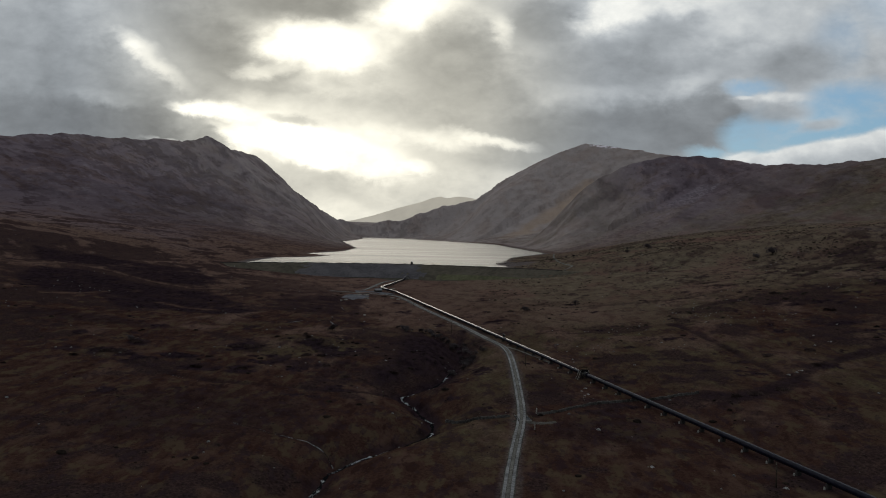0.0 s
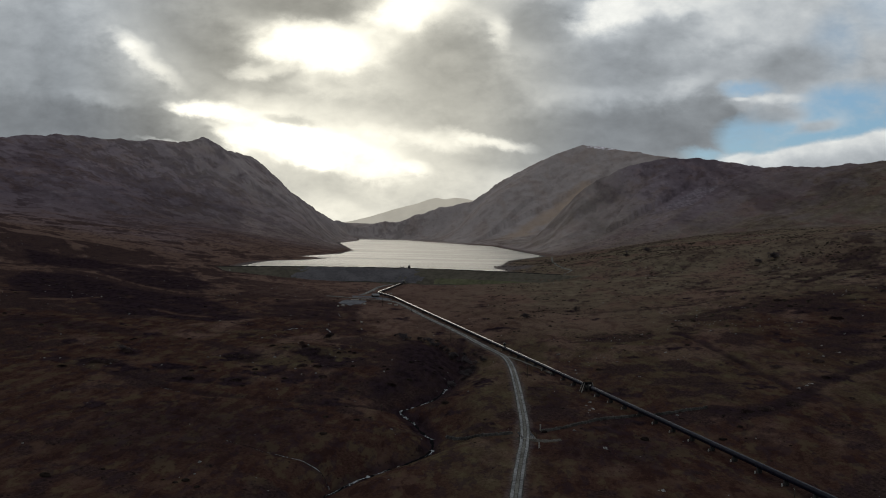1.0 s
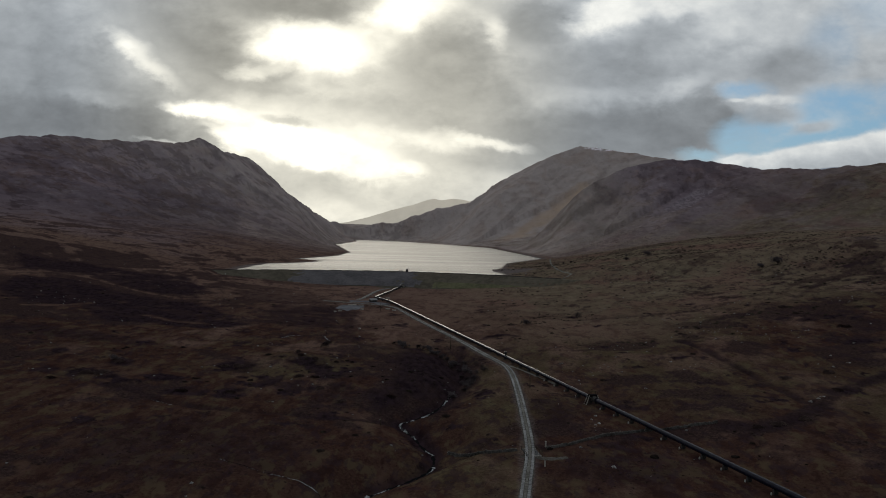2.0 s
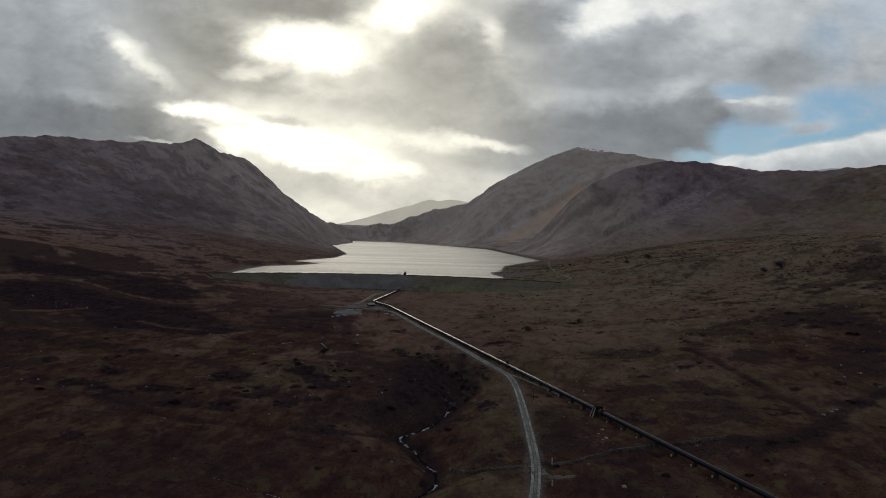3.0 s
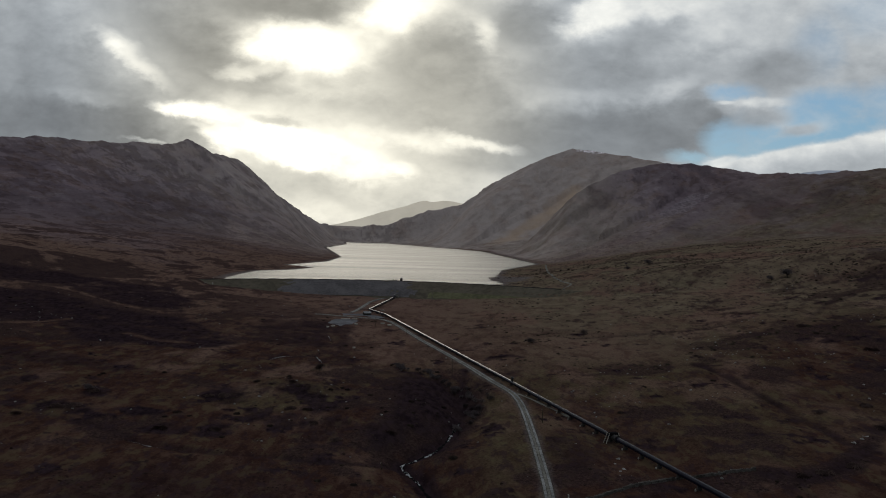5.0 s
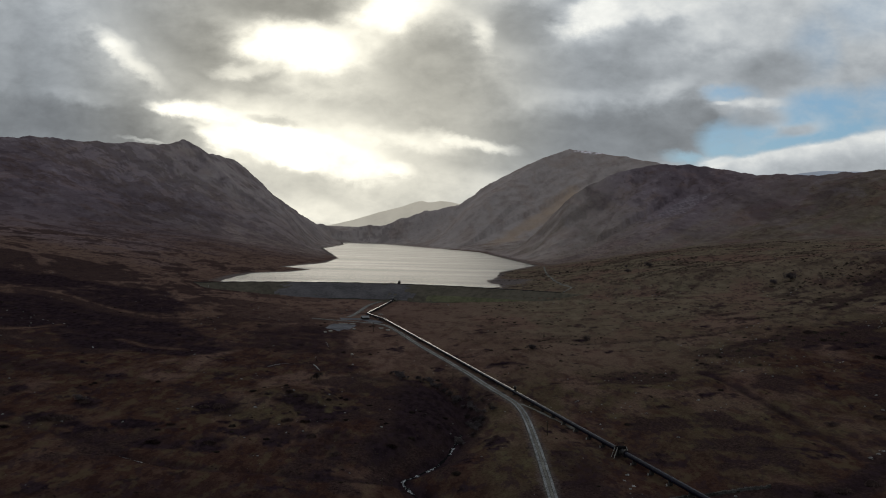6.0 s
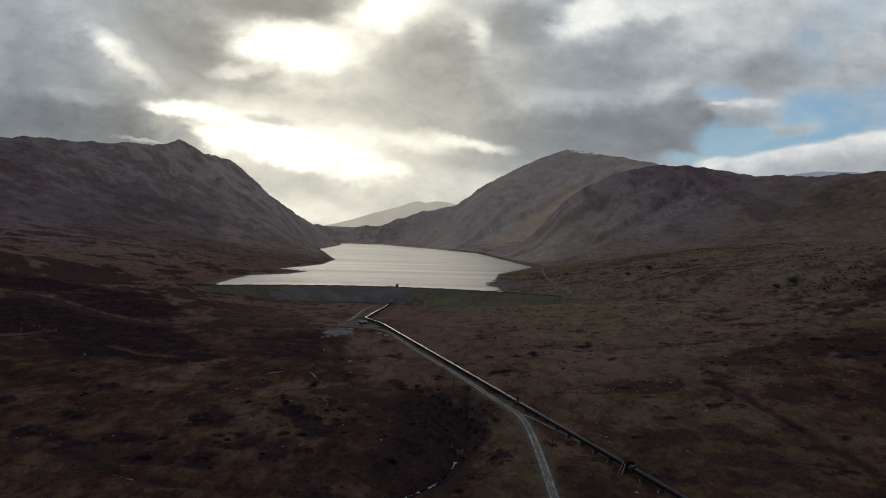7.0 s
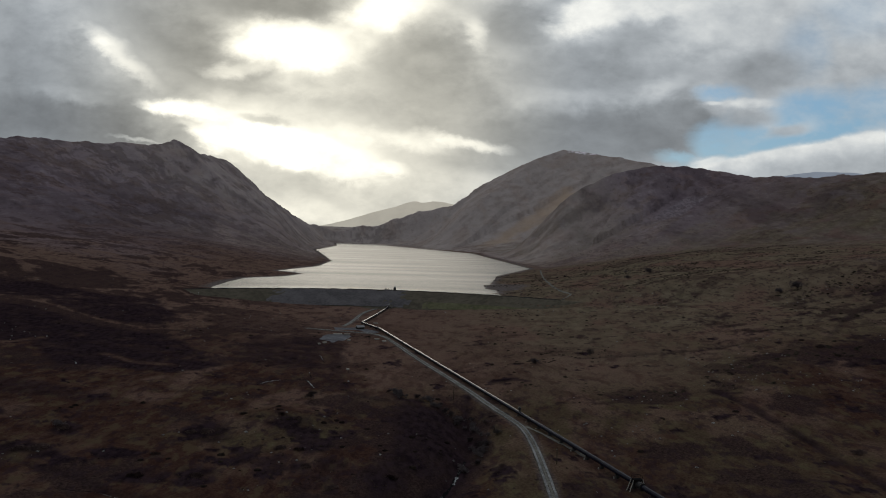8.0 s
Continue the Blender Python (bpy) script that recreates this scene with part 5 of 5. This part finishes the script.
EDGE = [(-19, 421), (-8, 410), (3, 400), (12, 388), (19, 376), (20, 360), (17, 345), (12, 330)]
for gx, gy in resample(EDGE, 2.2):
    SHRUB_SPOTS.append((gx + gully.gauss(-1, 2.0), gy + gully.gauss(0, 2.0), gully.uniform(1.8, 3.4), gully.choice((0, 1, 2))))
for sx, sy, st, sk in SHRUB_SPOTS:
    build_shrub(sx, sy, st, sk, "leafless thorn tree standing on the open moor" if sk == 1 else "dark wind-bent shrub on the brown moor")


def low_bush_meshes(seed):
    """A broad low mound of dense twigs, 1 m tall and 4 m wide."""
    rng = random.Random(seed)
    crown, stems = bmesh.new(), bmesh.new()
    for _ in range(14):
        a, r = rng.uniform(0, 6.28), 1.6 * rng.random() ** 0.6
        c, h, w = Vector((r * math.cos(a), r * math.sin(a) * 0.8, 0)), rng.uniform(0.45, 1.0) * (1.15 - 0.3 * r), rng.uniform(0.4, 0.75)
        rod(stems, c + Vector((0, 0, -0.2)), c + Vector((0, 0, h * 0.7)), 0.04, 0.02, 5, False)
        for _ in range(60):
            d = Vector((rng.gauss(0, 1), rng.gauss(0, 1), abs(rng.gauss(0, 1)))).normalized()
            o = Vector((c.x + d.x * w, c.y + d.y * w, d.z * h))
            u = Vector((rng.uniform(-1, 1), rng.uniform(-1, 1), rng.uniform(-0.6, 1))).normalized() * rng.uniform(0.06, 0.15)
            v = u.orthogonal() * rng.uniform(0.5, 0.9)
            crown.faces.new([crown.verts.new(k) for k in (o - u, o + v, o + u, o - v)])
    out = []
    for name, bm, mat in (("stems", stems, TWIG), ("crown", crown, BUSH_LEAF)):
        me = bpy.data.meshes.new(name)
        bm.to_mesh(me)
        bm.free()
        me.materials.append(mat)
        out.append(me)
    return out


BUSH_LEAF = plain("gorse_twigs", (0.036, 0.025, 0.025), (0.09, 0.062, 0.056), 0.6, 0.95)
LOW_BUSHES = [low_bush_meshes(3), low_bush_meshes(8), low_bush_meshes(15)]
LOW_SPOTS = [(-136, 341, 1.6), (-132, 316, 1.9), (-137, 314, 1.5), (-94, 300, 1.5), (-76, 303, 1.3), (-86, 348, 1.7), (-91, 346, 1.2), (-95, 320, 1.0), (-145, 303, 1.2), (-44, 316, 1.3),
             (-33, 299, 1.1), (-55, 330, 1.4), (-48, 328, 1.2), (-62, 368, 1.2), (-55, 366, 1.0), (-70, 366, 1.1), (-64, 374, 0.9), (-15, 311, 1.3), (159, 316, 1.6), (141, 314, 1.4), (203, 455, 1.8),
             (206, 393, 2.0), (150, 292, 1.3), (122, 258, 1.4), (112, 254, 1.5), (105, 253, 1.2)]
for k, (sx, sy, st) in enumerate(LOW_SPOTS):
    ob = thing("low_bush", "low dark reddish bush spreading over rough grass", "bush", sx, sy, at(sx, sy) - 0.1, (k * 77) % 360, "low bushes on the moor")
    ob.scale = (st, st, 0.95 * st)
    for name, me in zip(("stems", "crown"), LOW_BUSHES[k % 3]):
        new(name, me).parent = ob


def scatter(rng, count, x0, x1, y0, y1, keep):
    """Places in a stretch of the plan where keep(x, y) lets them stand."""
    x, y = rng.uniform(x0, x1, count), rng.uniform(y0, y1, count)
    ok = keep(x, y) > rng.uniform(0, 1, count)
    ok &= (along(x, y, TRACK)[0] > 3.2) & (along(x, y, PIPE)[0] > 2.5) & (along(x, y, STREAM)[0] > 2.2)
    ok &= (np.abs(x) < 0.72 * (y + 60)) & (np.hypot((x + 66) / 13, (y - 577) / 22) > 1) & (np.hypot((x + 56) / 20, (y - 617) / 14) > 1)
    return x[ok], y[ok]


def stuff(name, base, faces, x, y, size, tall, mat, label, category, seed, sink=0.1):
    """Many small copies of a base shape joined into one mesh."""
    rng = np.random.default_rng(seed)
    base, faces = np.array(base, float), np.array(faces)
    n, m = len(x), len(base)
    a = rng.uniform(0, 2 * math.pi, n)
    c, s = np.cos(a)[:, None], np.sin(a)[:, None]
    jit = rng.uniform(0.72, 1.28, (n, m, 3))
    b = base[None] * jit
    sx = size[:, None]
    vx = (b[..., 0] * c - b[..., 1] * s) * sx + x[:, None]
    vy = (b[..., 0] * s + b[..., 1] * c) * sx + y[:, None]
    vz = b[..., 2] * tall[:, None] + (height(x, y) - sink)[:, None]
    co = np.stack([vx, vy, vz], -1).reshape(-1, 3)
    fc = (faces[None] + (np.arange(n) * m)[:, None, None]).reshape(-1, faces.shape[1])
    me = bpy.data.meshes.new(name)
    k = faces.shape[1]
    me.vertices.add(len(co))
    me.vertices.foreach_set("co", co.astype(np.float32).ravel())
    me.loops.add(fc.size)
    me.loops.foreach_set("vertex_index", fc.astype(np.int32).ravel())
    me.polygons.add(len(fc))
    me.polygons.foreach_set("loop_start", np.arange(0, fc.size, k, dtype=np.int32))
    me.update(calc_edges=True)
    me.materials.append(mat)
    return tagged(new(name, me), label, category, kind="stuff")


def dome(sides, rings):
    vs, fs = [(0, 0, 1.0)], []
    for j in range(1, rings + 1):
        e = math.pi / 2 * j / rings
        vs += [(math.sin(e) * math.cos(2 * math.pi * (k + 0.5 * j) / sides), math.sin(e) * math.sin(2 * math.pi * (k + 0.5 * j) / sides), math.cos(e)) for k in range(sides)]
    for k in range(sides):
        fs.append((0, 1 + k, 1 + (k + 1) % sides))
        for j in range(rings - 1):
            a, b = 1 + j * sides, 1 + (j + 1) * sides
            fs += [(a + k, b + k, b + (k + 1) % sides), (a + k, b + (k + 1) % sides, a + (k + 1) % sides)]
    return vs, fs


def tuft():
    vs, fs = [], []
    for k in range(6):
        a = k * 1.05
        vs += [(0.3 * math.cos(a), 0.3 * math.sin(a), 0), (0.3 * math.cos(a + 0.9), 0.3 * math.sin(a + 0.9), 0), (0.9 * math.cos(a + 0.4), 0.9 * math.sin(a + 0.4), 1.0)]
        fs.append((3 * k, 3 * k + 1, 3 * k + 2))
    return vs, fs


def grow_cover():
    rng = np.random.default_rng(4)
    x, y = scatter(rng, 380000, -330, 330, 110, 520, lambda x, y: np.maximum(heather_mask(x, y) ** 2, velvet_mask(x, y)) * np.clip(1.3 - y / 420, 0.08, 1))
    size = 0.2 + 0.35 * rng.uniform(0, 1, len(x)) ** 2
    stuff("heather", *dome(5, 2), x, y, size, size * rng.uniform(0.25, 0.5, len(x)), HEATHER, "dark low heather clumps over the moor", "heather", 5)
    x, y = scatter(rng, 60000, -200, 200, 110, 420, lambda x, y: (1 - heather_mask(x, y)) * np.clip(1.4 - y / 300, 0.05, 1))
    size = rng.uniform(0.3, 0.6, len(x))
    stuff("tussocks", *tuft(), x, y, size, size * rng.uniform(0.25, 0.5, len(x)), STRAW, "straw-brown moor grass tussocks", "grass", 6, 0.05)
    # larger clumps, gathered on the knoll and in loose drifts
    def drift(x, y):
        gather = step(fbm(x, y, 34, 3, 311), 0.05, 0.4) * step(fbm(x, y, 7, 2, 313), -0.1, 0.3)
        return np.clip(0.5 * gather * (0.35 + 0.65 * heather_mask(x, y)) + 0.75 * spot(x, y, -60, 350, 32, 34) * step(fbm(x, y, 9, 2, 317), -0.1, 0.35) + 0.004, 0, 1) * np.clip(1.25 - y / 900, 0, 1)
    x, y = scatter(rng, 16000, -300, 300, 180, 620, drift)
    size = 0.5 + 1.1 * rng.uniform(0, 1, len(x)) ** 2
    stuff("heath_clumps", *dome(7, 3), x, y, size, size * rng.uniform(0.3, 0.6, len(x)), CLUMP, "dark rounded heath clumps gathered on rough ground", "heath", 9)
    def thicket(x, y):
        gather = step(fbm(x / 1.6, y, 24, 3, 341), 0.12, 0.3) * step(fbm(x, y, 150, 3, 343), -0.2, 0.25)
        return 0.6 * gather + 0.2 * step(heather_mask(x, y), 0.3, 0.8) + 0.015
    x, y = scatter(rng, 56000, 40, 460, 400, 1200, thicket)
    size = 0.4 + 1.2 * rng.uniform(0, 1, len(x)) ** 2
    stuff("rushes", *dome(6, 2), x, y, size, size * rng.uniform(0.25, 0.55, len(x)), RUSH, "dark rush and heather clumps on the grazed slope", "rushes", 7)
    x, y = scatter(rng, 21000, -420, 420, 120, 1000, lambda x, y: np.clip(0.06 + step(fbm(x, y, 50, 3, 131), 0.25, 0.5) * (0.25 + 0.75 * step(x, 0, 100)), 0, 1))
    size = 0.15 + 0.5 * rng.uniform(0, 1, len(x)) ** 3
    stuff("stones", *dome(6, 2), x, y, size, size * 0.8, STONE, "pale lichened stones strewn over the moor", "stones", 8)


grow_cover()


def build_boulder(x, y, size, seed):
    rng = random.Random(seed)
    ob = thing("boulder", "pale lichened boulder broken into blocks in rough grass", "boulder", x, y, at(x, y) - 0.1 * size, rng.uniform(0, 360), "boulders on the moor")
    for k in range(rng.randint(2, 4)):
        r = size * (0.62 if k == 0 else rng.uniform(0.2, 0.42))
        off = Vector((0, 0, 0)) if k == 0 else Vector((rng.uniform(-1.3, 1.3), rng.uniform(-1.0, 1.0), -0.1)) * size
        bm = bmesh.new()
        bmesh.ops.create_icosphere(bm, subdivisions=2, radius=r)
        for v in bm.verts:
            q = v.co / r
            f = 1 + 0.55 * noise.noise(q * 1.1 + Vector((seed, k, 0))) + 0.3 * noise.noise(q * 2.9 + Vector((k, seed, 1)))
            v.co = Vector((q.x * f * 1.25, q.y * f, max(q.z * f * 0.7, -0.6))) * r + off
        part("block", bm, STONE, ob)


BOULDERS = [(59, 278.7, 1.1), (58, 268.3, 1.0), (56.5, 273, 0.7), (85, 260.6, 0.9), (53.4, 224.4, 1.1), (60.4, 190.4, 0.8), (165.4, 325, 0.9), (152, 446, 1.0), (109, 358, 1.0), (138, 281.6, 1.3),
            (137, 425.7, 0.8), (88, 176.8, 0.9), (173.8, 328, 1.0), (134, 279, 0.9), (141, 284, 0.8), (-133, 316, 0.7), (-72, 350, 0.9), (-20, 330, 0.8)]
for k, (bx, by, bs) in enumerate(BOULDERS):
    build_boulder(bx, by, bs, k + 1)


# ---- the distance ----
# far hills carry aerial haze as pale or blue colour and a faint emission
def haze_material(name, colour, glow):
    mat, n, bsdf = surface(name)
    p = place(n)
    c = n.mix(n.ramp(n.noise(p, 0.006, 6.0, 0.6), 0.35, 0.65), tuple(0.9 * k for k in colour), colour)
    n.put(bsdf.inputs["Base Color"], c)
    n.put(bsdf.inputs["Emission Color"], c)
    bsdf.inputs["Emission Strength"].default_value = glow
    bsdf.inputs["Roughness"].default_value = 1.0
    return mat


def far_hill(line, wide, mat, label, seed):
    pts = resample(line, 25)
    tops = np.interp([p.x for p in pts], [p[0] for p in line], [p[2] for p in line])
    bm, last = bmesh.new(), None
    for p, top in zip(pts, tops):
        now = []
        for k in range(9):
            u = k / 8
            jag = noise.noise(Vector((p.x * 0.012, u * 3, seed))) * 10 + noise.noise(Vector((p.x * 0.04, u * 6, seed))) * 4
            now.append(bm.verts.new((p.x, p.y - wide * u, top * (1 - u) ** 1.3 - 20 * u + jag * (0.35 if k == 0 else 1))))
        if last:
            for k in range(8):
                bm.faces.new((last[k], last[k + 1], now[k + 1], now[k])).smooth = True
        last = now
    return tagged(part("distant_hill", bm, mat), label, "hill", kind="structure")


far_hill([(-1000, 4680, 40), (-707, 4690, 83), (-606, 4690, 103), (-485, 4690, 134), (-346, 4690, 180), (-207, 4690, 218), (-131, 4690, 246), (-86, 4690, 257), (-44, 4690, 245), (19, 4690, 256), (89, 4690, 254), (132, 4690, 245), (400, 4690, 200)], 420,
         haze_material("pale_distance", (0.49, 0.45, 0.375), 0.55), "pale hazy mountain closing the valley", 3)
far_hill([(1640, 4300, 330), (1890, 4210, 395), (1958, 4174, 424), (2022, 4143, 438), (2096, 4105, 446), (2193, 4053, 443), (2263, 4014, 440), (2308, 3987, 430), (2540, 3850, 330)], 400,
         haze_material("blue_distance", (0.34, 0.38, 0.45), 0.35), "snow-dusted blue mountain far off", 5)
